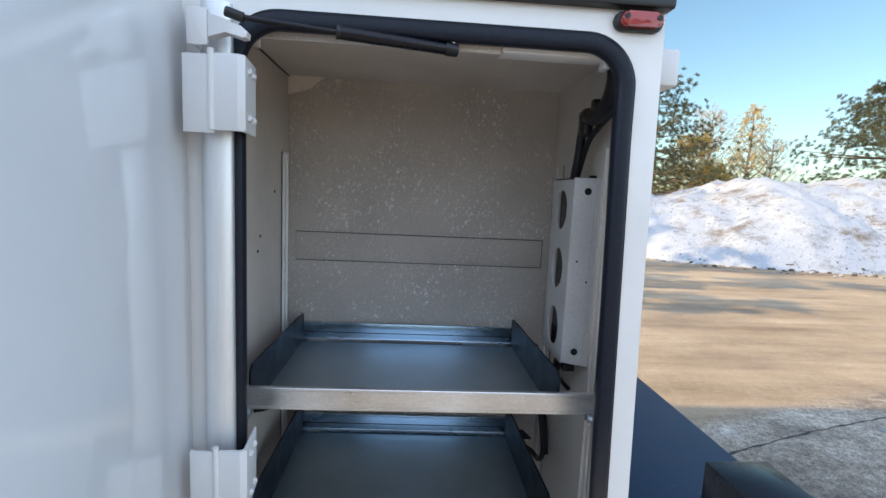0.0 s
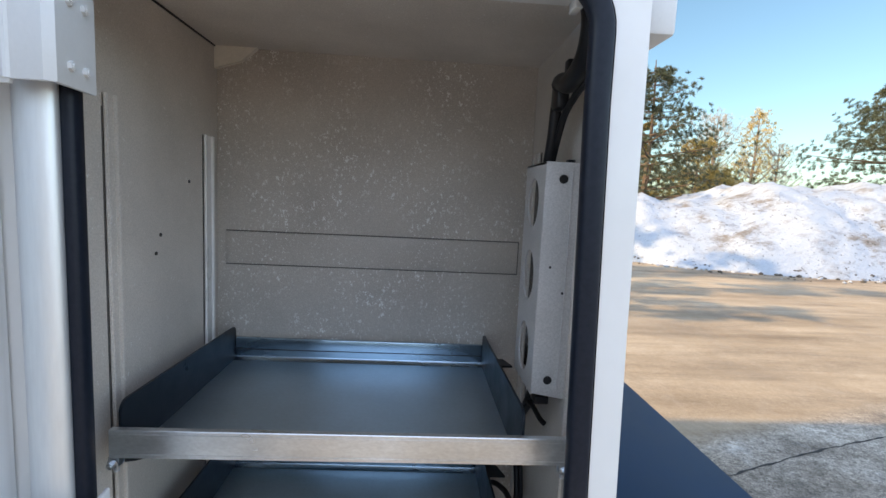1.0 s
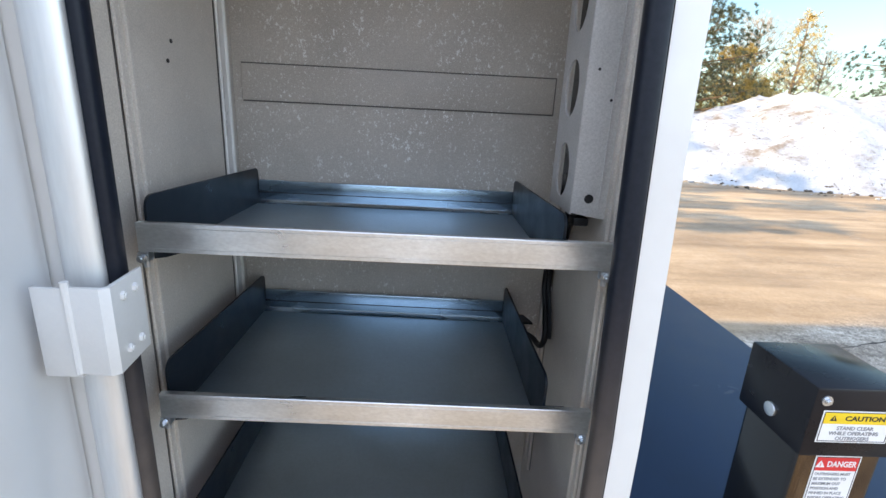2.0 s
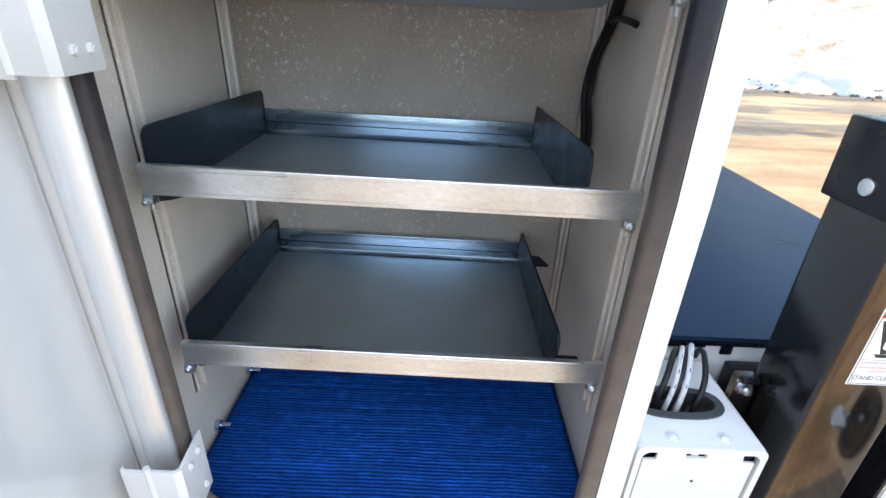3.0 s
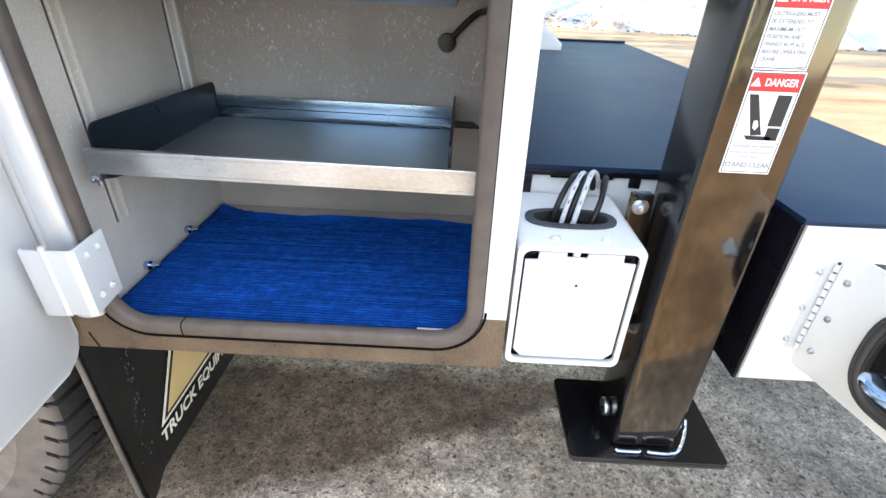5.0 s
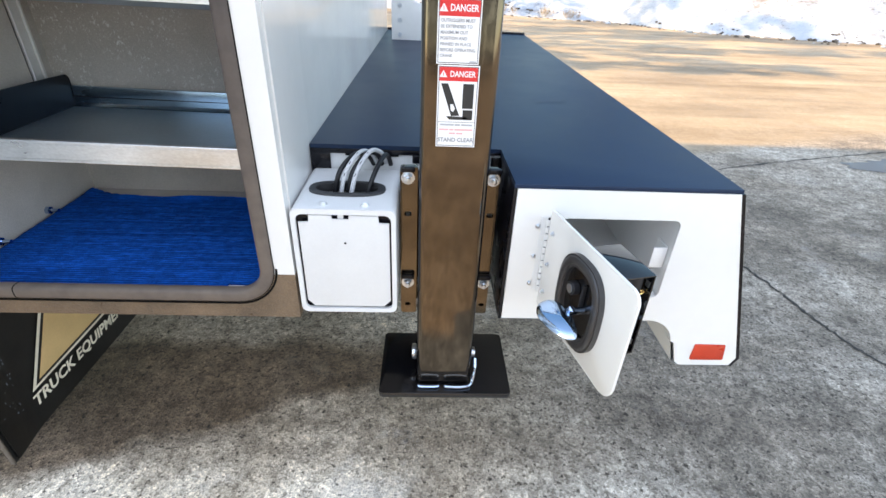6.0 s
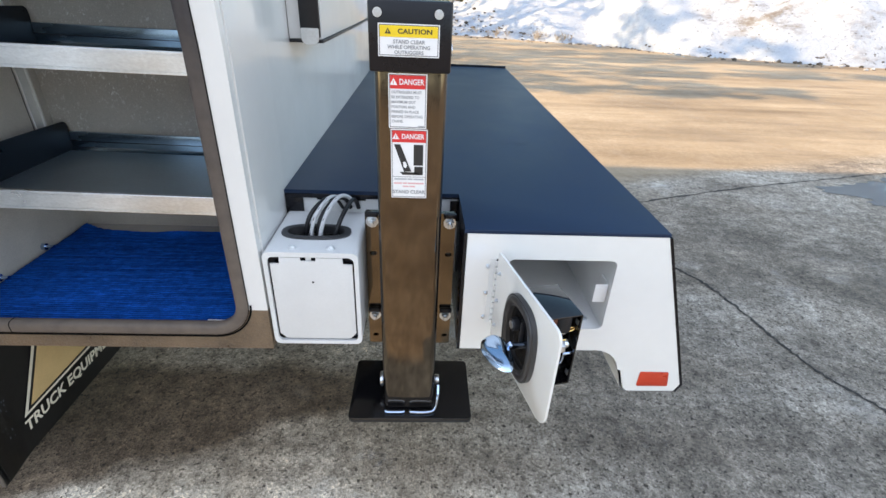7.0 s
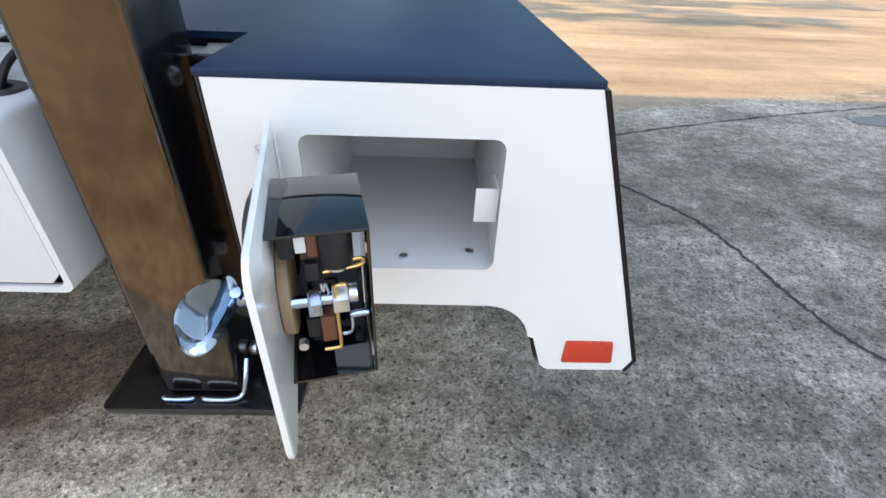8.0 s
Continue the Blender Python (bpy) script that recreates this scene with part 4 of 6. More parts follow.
# ---- shelves ----
def shelf(z, tall, dip):
    """A tray shelf, hung a little lower at its rear end."""
    s = thing("shelf", (0.33, 0.22, z - 0.04), "galvanised metal tray shelf with black side dividers", "shelf", "shelves in the compartment")
    own = prism([(0.012, z - 0.041), (0.100, z - 0.058), (0.455, z - 0.058), (0.455, z - 0.056), (0.100, z - 0.056), (0.012, z - 0.039)], "x", 0.004, 0.594)
    tray = part("tray", own, TRAY, s, "dull galvanised tray")
    part("front_rail", prism([(0.0, z - 0.041), (0.011, z - 0.041), (0.011, z - 0.0385), (0.0025, z - 0.038), (0.0025, z - 0.003), (0.010, z - 0.0028), (0.010, z), (0.0008, z), (0.0, z - 0.001), (0.0, z - 0.0052), (0.0009, z - 0.0058), (0.0, z - 0.0064), (0.0, z - 0.0348), (0.0009, z - 0.0354), (0.0, z - 0.0360)], "x", 0.0, 0.662), ALU, s, "brushed aluminium front rail")
    part("back_rail", box(0.008, 0.590, 0.446, 0.456, z - 0.0555, z - 0.004, 0.002), RAIL_BLUE, s)
    part("back_fillet", prism([(0.4458, z - 0.0557), (0.4458, z - 0.047), (0.443, z - 0.052), (0.436, z - 0.0557)], "x", 0.008, 0.590), RAIL_BLUE, s)
    part("back_groove", box(0.008, 0.590, 0.4452, 0.4462, z - 0.0320, z - 0.0300), BLACK_PLASTIC, s)
    side = [(0.018, z - 0.0395), (0.100, z - 0.0558), (0.452, z - 0.0558)] + [(0.452 - 0.016 + 0.016 * math.cos(a), z + tall - 0.026 + 0.016 * math.sin(a)) for a in [math.pi / 2 * i / 5 for i in range(6)]] + [(0.036 - 0.018 * math.sin(a), z + tall - 0.018 + 0.018 * math.cos(a)) for a in [math.pi / 2 * i / 5 for i in range(6)]]
    part("divider", prism(side, "x", 0.003, 0.007), DIVIDER, s, "dark steel side divider")
    part("divider", prism(side, "x", 0.590, 0.594), DIVIDER, s, "dark steel side divider")
    for y0, y1 in ((0.0185, 0.062), (0.395, 0.44)):
        part("support_bracket", prism([(0.595, y0), (0.655, y0), (0.640, y1), (0.595, y1)], "z", z - 0.039, z - 0.034), DIVIDER, s)
    for x in (0.006, 0.656):
        c = part("rail_clip", box(x - 0.010, x + 0.006, 0.002, 0.016, z - 0.056, z - 0.0415, 0.002), ZINC, s)
        part("clip_bolt", bolt((x - 0.002, 0.0018, z - 0.050), (0, -1, -0.15), 0.0052, 0.006), ZINC, c)
        part("clip_stud", cyl((x - 0.002, 0.009, z - 0.066), (x - 0.002, 0.009, z - 0.055), 0.004, 10), ZINC, c)
    part("shelf_bracket", prism([(0.013, z - 0.0415), (0.062, z - 0.0415), (0.030, z - 0.0520), (0.013, z - 0.0550)], "y", 0.0125, 0.0155, 0.0005), DIVIDER, s, "dark steel corner bracket")
    s.rotation_euler = (0, radians(dip), 0)
    return s


shelf(1.507, 0.033, 0.2)
shelf(1.238, 0.044, 0.75)
shelf(0.953, 0.036, 0.8)


# ---- rug on the compartment floor ----
def rug():
    own = bmesh.new()
    nx, ny = 190, 420
    rows = []
    for j in range(ny + 1):
        v = j / ny
        row = []
        for i in range(nx + 1):
            u = i / nx
            x0, x1 = -0.034, 0.682
            y = -0.060 + (0.455 + 0.045 * max(0.0, 1 - u / 0.22) ** 2) * v
            cl = max(0.0, 0.065 - (y + 0.062))
            pinch = 0.065 - math.sqrt(max(0.0, 0.065 ** 2 - cl ** 2)) if cl > 0 else 0
            x = x0 + pinch + 0.030 * (cl > 0) * cl / 0.065 + (x1 - x0 - 2 * pinch - 0.06 * (cl > 0) * cl / 0.065) * u
            wav = 0.0004 * noise.noise(Vector((x * 5, y * 4, 1.3))) + 0.006 * max(0, v - 0.9) * 10 * (0.4 + noise.noise(Vector((x * 9, 0, 7))))
            rib = (0.0033 + 0.0013 * noise.noise(Vector((x * 3, y * 110, 9.1))) + 0.0010 * noise.noise(Vector((x * 75, y * 60, 4.7)))) * abs(math.sin(math.pi * (y + 0.0030 * noise.noise(Vector((x * 9, y * 7, 3.3))) + 0.0012 * noise.noise(Vector((x * 40, y * 30, 1.1)))) / 0.0078)) ** 2.0
            edge = -0.006 * max(0.0, abs(2 * u - 1) - 0.97) / 0.03
            row.append(own.verts.new((x, y - 0.018 * noise.noise(Vector((x * 7, 2.2, 0))) * max(0.0, v - 0.88) / 0.12, 0.660 + wav + rib + edge)))
        rows.append(row)
    for a, b in zip(rows, rows[1:]):
        for i in range(nx):
            own.faces.new((a[i], a[i + 1], b[i + 1], b[i]))
    rim = [e for e in own.edges if e.is_boundary]
    ex = bmesh.ops.extrude_edge_only(own, edges=rim)
    for v in ex["geom"]:
        if isinstance(v, bmesh.types.BMVert):
            v.co.z = 0.6505
    return own


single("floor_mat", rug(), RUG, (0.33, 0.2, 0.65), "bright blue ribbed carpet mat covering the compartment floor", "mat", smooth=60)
single("white_tag", box(0.548, 0.596, -0.061, -0.053, 0.6685, 0.6710, 0.001), PLATE_WHITE, (0.57, -0.055, 0.672), "small white plastic strip at the mat's front edge", "tag")


# ---- cover over the wiring ----
def cable_cover():
    c = thing("cable_cover", (0.66, 0.2, 1.515), "light grey sheet metal wiring cover with round cut-outs", "cover")
    outer = [(0.128, 1.520), (0.262, 1.520), (0.262, 1.920), (0.128, 1.920)]
    own = bmesh.new()
    # side with three holes, as three panels round octagonal cut-outs
    zs = [1.520, 1.652, 1.787, 1.920]
    holes = [(1.585, 0.046), (1.720, 0.046), (1.851, 0.044)]
    for (za, zb), (hz, r) in zip(zip(zs, zs[1:]), holes):
        inner = oval(0.200, hz, 0.038, r, 32)
        sq = []
        for u, v in inner:
            a = math.atan2((v - hz) / r, (u - 0.200) / 0.038)
            ca, sa = math.cos(a), math.sin(a)
            k = 1 / max(abs(ca), abs(sa))
            eu, ev = ca * k, sa * k
            sq.append((0.195 + eu * 0.067, (zb - hz) * ev + hz if ev > 0 else hz + (hz - za) * ev))
        ring(inner, sq, "x", 0.628, 0.631, bm=own)
    side = part("side_plate", own, COVER_GREY, c, "plate with three large round holes")
    part("front_plate", prism([(0.628, 1.523), (0.689, 1.512), (0.689, 1.921), (0.628, 1.921)], "y", 0.125, 0.128, 0.0008), COVER_GREY, c)
    part("flange", box(0.6725, 0.6745, 0.1225, 0.1248, 1.53, 1.91), COVER_GREY, c)
    for x, z, r in ((0.658, 1.893, 0.0075), (0.656, 1.547, 0.0075), (0.646, 1.745, 0.0022), (0.670, 1.701, 0.0022)):
        part("hole", cyl((x, 0.1240, z), (x, 0.1275, z), r, 18), BLACK_PLASTIC, c)
    part("top_plate", box(0.628, 0.689, 0.1282, 0.262, 1.917, 1.920), COVER_GREY, c)
    # black block in place of the shade behind the holes
    part("inner_shade", box(0.645, 0.685, 0.135, 0.255, 1.53, 1.91), BLACK_SATIN, c)
    return c


cable_cover()


def harness():
    h = thing("wiring_harness", (0.66, 0.1, 1.92), "black taped wiring harness hanging from the header", "cable")
    main = spline([(0.612, -0.035, 2.125), (0.630, -0.028, 2.105), (0.637, -0.012, 2.075), (0.640, 0.020, 2.048), (0.640, 0.075, 2.035), (0.642, 0.125, 2.045), (0.643, 0.148, 2.010), (0.644, 0.160, 1.965), (0.644, 0.178, 1.915)], 8)
    part("loom", tube(main[:42], 0.0150, 14), CABLE, h)
    part("loom", tube(main[40:], 0.0095, 12), CABLE, h)
    part("loom", tube(spline([(0.626, -0.03, 2.125), (0.648, -0.01, 2.08), (0.654, 0.03, 2.04), (0.653, 0.085, 2.018), (0.652, 0.13, 1.995), (0.651, 0.165, 1.945), (0.650, 0.178, 1.915)], 8), 0.006, 10), CABLE, h)
    part("connector", box(0.633, 0.655, 0.112, 0.152, 2.004, 2.048, 0.008), BLACK_PLASTIC, h)
    part("clip", box(0.634, 0.650, 0.070, 0.088, 2.040, 2.070, 0.003), BLACK_PLASTIC, h)
    part("clip", box(0.672, 0.684, 0.150, 0.165, 1.921, 1.928, 0.001), BLACK_PLASTIC, h)
    return h


harness()


def lower_cable():
    h = thing("power_cable", (0.66, 0.25, 1.16), "black cable hanging in a loop behind the shelves", "cable")
    run = [(0.660, 0.235, 1.505), (0.667, 0.275, 1.462), (0.668, 0.298, 1.430), (0.668, 0.360, 1.367), (0.668, 0.374, 1.303), (0.667, 0.335, 1.245), (0.664, 0.310, 1.205), (0.661, 0.335, 1.172), (0.656, 0.400, 1.160), (0.634, 0.446, 1.150), (0.604, 0.452, 1.124), (0.580, 0.455, 1.098)]
    part("lead", tube(spline(run, 8), 0.0068, 12), CABLE, h)
    part("lead", tube(spline([(x + 0.006, y - 0.012, z + 0.002) for x, y, z in run[:7]], 8), 0.0050, 10), CABLE, h)
    part("branch", tube(spline([(0.668, 0.300, 1.432), (0.671, 0.262, 1.438), (0.674, 0.215, 1.434), (0.680, 0.200, 1.430)], 6), 0.0052, 10), CABLE, h)
    part("clip", box(0.671, 0.684, 0.366, 0.384, 1.292, 1.303, 0.002), WHITE_MATT, h, "pale cable clip")
    part("connector", box(0.638, 0.664, 0.132, 0.165, 1.4990, 1.5130, 0.003), BLACK_PLASTIC, h)
    part("grommet", cyl((0.569, 0.452, 1.088), (0.569, 0.468, 1.088), 0.021, 20, bevel=0.003), RUBBER, h, "round black rubber grommet")
    return h


lower_cable()


# ---- wheel and mud flap ----
def tyre_mesh(c, r, y0, y1):
    """One turned skin whose crown steps between tread blocks and grooves."""
    own = bmesh.new()
    w = y1 - y0
    side = [(0.48, 0.035), (0.50, 0.026), (0.60, 0.014), (0.655, 0.010), (0.66, 0.006), (0.67, 0.006), (0.675, 0.004), (0.79, 0.0), (0.80, -0.002), (0.81, 0.0), (0.90, 0.008), (0.93, 0.014)]
    cuts = [0.020, 0.022, 0.078, 0.080, 0.088, 0.090, 0.124, 0.126]
    prof = [(q, y0 + d, -1) for q, d in side]
    crown = [0.018, 0.020] + cuts[1:] + [w - u for u in cuts[::-1]] + [w - 0.018]
    prof += [(0.935, y0 + u, u) for u in crown]
    prof += [(q, y1 - d, -1) for q, d in side[::-1]]
    lugs, steps = 54, (0.0, 0.25, 0.50, 0.74, 0.77, 0.84, 0.91, 0.98)
    per = len(steps)
    n = lugs * per
    rows = []
    for i in range(n):
        row = []
        lug = i % per < 4
        for q, y, u in prof:
            turn = i // per + steps[i % per]
            if u >= 0:
                v = min(u, w - u)
                lane = 0 if v < 0.079 else (1 if v < 0.089 else 2)
                if lane != 1 and lug:
                    q = 1.0 - 0.035 * max(0.0, 0.045 - v) / 0.045
                turn += 0.5 * (lane == 2) + 1.6 * (u - w / 2) * (1 if lane == 0 else -1)
            elif q > 0.915:
                q += 0.020 if lug else -0.030
                if not lug:
                    y += 0.018 if y < y0 + w / 2 else -0.018
                turn += 1.6 * ((-w / 2) if y < y0 + w / 2 else w / 2)
            a = 2 * math.pi * turn / lugs
            row.append(own.verts.new((c[0] + r * q * math.cos(a), y, c[1] + r * q * math.sin(a))))
        rows.append(row)
    for i in range(n):
        p, q = rows[i], rows[(i + 1) % n]
        for k in range(len(prof) - 1):
            own.faces.new((p[k], q[k], q[k + 1], p[k + 1]))
    return own


wheel = part("wheel", ring(oval(WC[0], WC[1], 0.06, 0.06, 40), oval(WC[0], WC[1], 0.215, 0.215, 40), "y", -0.050, -0.030), WHITE_MATT, truck, "dusty truck wheel with a lugged tyre")
part("tyre", tyre_mesh(WC, 0.497, -0.115, 0.205), TYRE, wheel, "dusty black tyre with deep tread blocks", 40)
part("rim", loop_profile(oval(WC[0], WC[1], 0.232, 0.232, 40), [(0.0, -0.085), (0.012, -0.085), (0.012, 0.14), (0.0, 0.14)]), ZINC, wheel)
wheel2 = part("wheel", ring(oval(WC[0], WC[1], 0.06, 0.06, 40), oval(WC[0], WC[1], 0.215, 0.215, 40), "y", 2.27, 2.29), WHITE_MATT, truck)
part("tyre", tyre_mesh(WC, 0.497, 2.09, 2.37), TYRE, wheel2, "dusty black tyre with deep tread blocks", 40)
part("axle", cyl((WC[0], -0.045, WC[1]), (WC[0], 2.285, WC[1]), 0.06, 20), BLACK_SATIN, truck)
part("frame_rail", box(-2.4, 0.74, 0.62, 0.70, 0.42, 0.66, 0.01), BLACK_SATIN, truck)
part("frame_rail", box(-2.4, 0.74, 1.70, 1.78, 0.42, 0.66, 0.01), BLACK_SATIN, truck)

FX = -0.092


def curled(bm):
    """The flap's loose outer edge bows out towards the rear, most of all low down."""
    for i in range(1, 12):
        bmesh.ops.bisect_plane(bm, geom=bm.verts[:] + bm.edges[:] + bm.faces[:], plane_co=(0, 0, 0.125 + 0.043 * i), plane_no=(0, 0, 1))
    for y in (-0.05, -0.03, -0.01, 0.01, 0.03):
        bmesh.ops.bisect_plane(bm, geom=bm.verts[:] + bm.edges[:] + bm.faces[:], plane_co=(0, y, 0), plane_no=(0, 1, 0))
    for v in bm.verts:
        k = max(0.0, min(1.0, (0.032 - v.co.y) / 0.10)) * max(0.0, min(1.0, (0.60 - v.co.z) / 0.25))
        k = k * k * (3 - 2 * k)
        v.co += Vector((0.050, -0.046, 0.040)) * k
    return bm


flap = part("mud_flap", curled(box(FX - 0.008, FX, -0.072, 0.535, 0.125, 0.638)), FLAP_RUBBER, truck, "black rubber mud flap with a tan triangle and white lettering")
part("stiffener", curled(prism([(-0.068, 0.62), (-0.062, 0.13), (-0.020, 0.13), (0.03, 0.62)], "x", FX + 0.0005, FX + 0.004)), FLAP_RUBBER, flap)
rnd = random.Random(77)
own = bmesh.new()
for _ in range(46):
    z = rnd.uniform(0.22, 0.52)
    y = 0.002 + 0.16 * (z - 0.36) + rnd.gauss(0, 0.012)
    h = rnd.uniform(0.0007, 0.0016)
    box(FX + 0.0041, FX + 0.0046, y - h, y + h, z - h * rnd.uniform(0.8, 3.0), z + h * rnd.uniform(0.8, 3.0), bm=own)
tagged(part("scuffs", curled(own), SCUFF, flap, "pale scuffs where grit has struck the flap"), "pale scuffs where grit has struck the flap", kind="stuff")
part("emblem_border", prism([(0.044, 0.236), (0.528, 0.246), (0.35, 0.60), (0.285, 0.60)], "x", FX + 0.0042, FX + 0.0050), FLAP_CREAM, flap)
part("emblem_gap", prism([(0.060, 0.244), (0.512, 0.254), (0.344, 0.592), (0.291, 0.592)], "x", FX + 0.0052, FX + 0.0056), FLAP_RUBBER, flap)
part("emblem", prism([(0.076, 0.253), (0.496, 0.263), (0.338, 0.584), (0.297, 0.584)], "x", FX + 0.0058, FX + 0.0064), FLAP_TAN, flap, "tan triangular emblem")
part("lettering", lettering("TRUCK EQUIPMENT", 0.047, Matrix.Translation((FX + 0.0048, 0.034, 0.205)) @ Matrix(((0, 0, 1, 0), (1, 0.18, 0, 0), (0, 1, 0, 0), (0, 0, 0, 1))), "LEFT", 0.0012, 1.06), FLAP_CREAM, flap, "cream slanted capitals", 0)
part("edge_bead", curled(box(FX - 0.009, FX + 0.002, -0.0768, -0.0722, 0.125, 0.636, 0.0015)), FLAP_EDGE, flap, "worn tan edge")
part("flap_bolt", bolt((FX + 0.004, 0.012, 0.605), (1, 0, 0), 0.007, 0.006), ZINC, flap)

# ---- rear deck and bumper ----
deck = thing("work_deck", (1.13, 1.1, 0.48), "rear work deck bumper, black non-skid top and white ends", "bumper")
DY = -0.072
top = [(0.704, 0.120), (1.121, 0.120), (1.121, DY), (1.556, DY), (1.556, 2.34), (0.704, 2.34)]
part("deck_top", prism(top, "z", 0.9155, 0.9245, 0.0015), DECK, deck, "black non-skid deck surface with scuffs")
part("edge_lip", box(0.7045, 1.0590, 0.1185, 0.1240, 0.9050, 0.9153, 0.001), BLACK_SATIN, deck, "black lip turned down along the deck edge")
part("edge_lip", box(1.0592, 1.1205, 0.1185, 0.1240, 0.9100, 0.9153, 0.0008), BLACK_SATIN, deck, "black lip turned down along the deck edge")
# shadow under the lip, drawn as a black strip
part("lip_shadow", box(0.7800, 0.8960, 0.1190, 0.1235, 0.9005, 0.9048, 0.0008), GAP_AND_SHADOW, deck)
for x0, x1, z0 in ((0.7045, 0.747, 0.862), (0.926, 0.948, 0.886), (1.100, 1.1205, 0.850)):
    part("deck_tab", box(x0, x1, 0.1188, 0.1236, z0, 0.9048, 0.002), BLACK_SATIN, deck, "black tab turned down from the deck edge")
part("deck_lip", box(0.704, 1.556, 2.330, 2.345, 0.9245, 0.9365, 0.002), BLACK_SATIN, deck)
part("cross_beam", box(0.704, 1.1205, 0.1245, 0.1305, 0.70, 0.9150, 0.001), WHITE_MATT, deck, "white cross beam under the deck edge")
part("beam_backing", box(0.704, 1.121, 0.160, 0.166, 0.70, 0.904), BLACK_SATIN, deck)


END = [(1.128, 0.9150), (1.5540, 0.9150), (1.6935, 0.500), (1.683, 0.478), (1.562, 0.478), (1.549, 0.488)] + [(1.531, 0.545)] + fillet((1.453, 0.540), 0.069, 8, 88, 8) + [(1.128, 0.611)]
HOLE = round_rect(1.220, 1.457, 0.672, 0.856, 0.014, 5)
part("end_plate", plate(END, [HOLE], "y", DY, DY + 0.006), WHITE, deck, "white painted bumper end with a square cut-out")
part("end_plate", plate(END, [], "y", 2.334, 2.340), WHITE, deck, "white painted bumper end")
part("side_plate", box(1.121, 1.1275, DY + 0.004, 2.334, 0.605, 0.9150, 0.001), BLACK_SATIN, deck)
part("rear_plate", prism([(1.5545, 0.9150), (1.561, 0.9150), (1.7005, 0.500), (1.688, 0.4745), (1.6835, 0.4785), (1.694, 0.501)], "y", DY - 0.001, 2.34), BLACK_SATIN, deck, "black rear bumper face")
under = [(1.128, 0.604), (1.453, 0.602)] + [(1.453 + 0.076 * math.cos(radians(88 - 80 * i / 8)), 0.533 + 0.076 * math.sin(radians(88 - 80 * i / 8))) for i in range(9)] + [(1.525, 0.545), (1.543, 0.486), (1.56, 0.473), (1.68, 0.473)]
own = bmesh.new()
rows = [[own.verts.new((x, y, z)) for x, z in under] for y in (DY + 0.0065, 2.3335)]
rows += [[own.verts.new((x, y, z + 0.005)) for x, z in under] for y in (DY + 0.0065, 2.3335)]
for k in range(len(under) - 1):
    own.faces.new((rows[0][k], rows[1][k], rows[1][k + 1], rows[0][k + 1]))
    own.faces.new((rows[2][k], rows[2][k + 1], rows[3][k + 1], rows[3][k]))
part("under_plate", own, WHITE_MATT, deck)
for nm, bx in (("recess_wall", (1.212, 1.2175, DY + 0.0065, 0.30, 0.665, 0.862)), ("recess_wall", (1.4585, 1.464, DY + 0.0065, 0.30, 0.665, 0.862)), ("recess_floor", (1.2176, 1.4584, DY + 0.0065, 0.30, 0.665, 0.671)), ("recess_roof", (1.2176, 1.4584, DY + 0.0065, 0.30, 0.857, 0.862)), ("recess_back", (1.212, 1.464, 0.3005, 0.306, 0.665, 0.862))):
    part(nm, box(*bx), WHITE_MATT, deck)
part("catch_plate", box(1.4275, 1.4570, -0.0545, -0.0515, 0.737, 0.785, 0.001), PLATE_WHITE, deck, "small white striker plate")
part("catch_arm", box(1.4545, 1.4582, -0.0513, -0.010, 0.737, 0.785, 0.0008), WHITE_MATT, deck)
for x, y in ((1.336, -0.045), (1.428, -0.030)):
    part("floor_bolt", cyl((x, y, 0.671), (x, y, 0.6755), 0.006, 12), ZINC, deck)
part("reflector", prism([(1.5815, 0.5415), (1.584, 0.5425), (1.652, 0.5415), (1.654, 0.539), (1.6605, 0.499), (1.658, 0.4965), (1.583, 0.4965), (1.581, 0.499)], "y", DY - 0.003, DY, 0.0008), RED_REFLEX, deck, "red rectangular reflector")
part("corner_plate", prism([(0.762, 0.9250), (1.10, 0.9250), (1.10, 0.955), (0.955, 1.085), (0.84, 1.125), (0.762, 1.125)], "y", 1.86, 1.875, 0.001), WHITE_MATT, deck, "white upright corner plate")
for z in (0.95, 1.02, 1.09):
    part("plate_bolt", bolt((0.805, 1.8595, z), (0, -1, 0), 0.008, 0.006), ZINC, deck)


# ---- outrigger ----
leg = thing("outrigger", (1.005, 0.02, 0.39), "black steel outrigger leg with warning decals and square foot plate", "outrigger")
LX0, LX1, LY0, LY1 = 0.944, 1.072, -0.072, 0.055
tube_part = part("tube", box(LX0, LX1, LY0, LY1, 0.407, 1.245, 0.013, seg=4), BLACK_WARM_GLOSS, leg, "black square tube, its front face given a stronger warm reflection")
# front keeps the boosted warm reflection; other faces take the darker copy
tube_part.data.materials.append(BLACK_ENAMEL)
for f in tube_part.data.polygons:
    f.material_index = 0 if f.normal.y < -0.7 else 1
cap = part("cap", box(LX0 - 0.007, LX1 + 0.005, LY0 - 0.006, LY1 + 0.006, 1.225, 1.336, 0.004), BLACK_SATIN, leg, "bolted black cap")
for x in (0.953, 1.054):
    part("cap_bolt", bolt((x, LY0 - 0.006, 1.317), (0, -1, 0), 0.0052, 0.003), ZINC, cap)
part("cap_bolt", cyl((LX0 - 0.0115, -0.011, 1.257), (LX0 - 0.0065, -0.011, 1.257), 0.0115, 18, bevel=0.0015), ZINC, cap)
part("cap_bolt", cyl((LX1 + 0.0045, -0.011, 1.257), (LX1 + 0.0095, -0.011, 1.257), 0.0115, 18, bevel=0.0015), ZINC, cap)
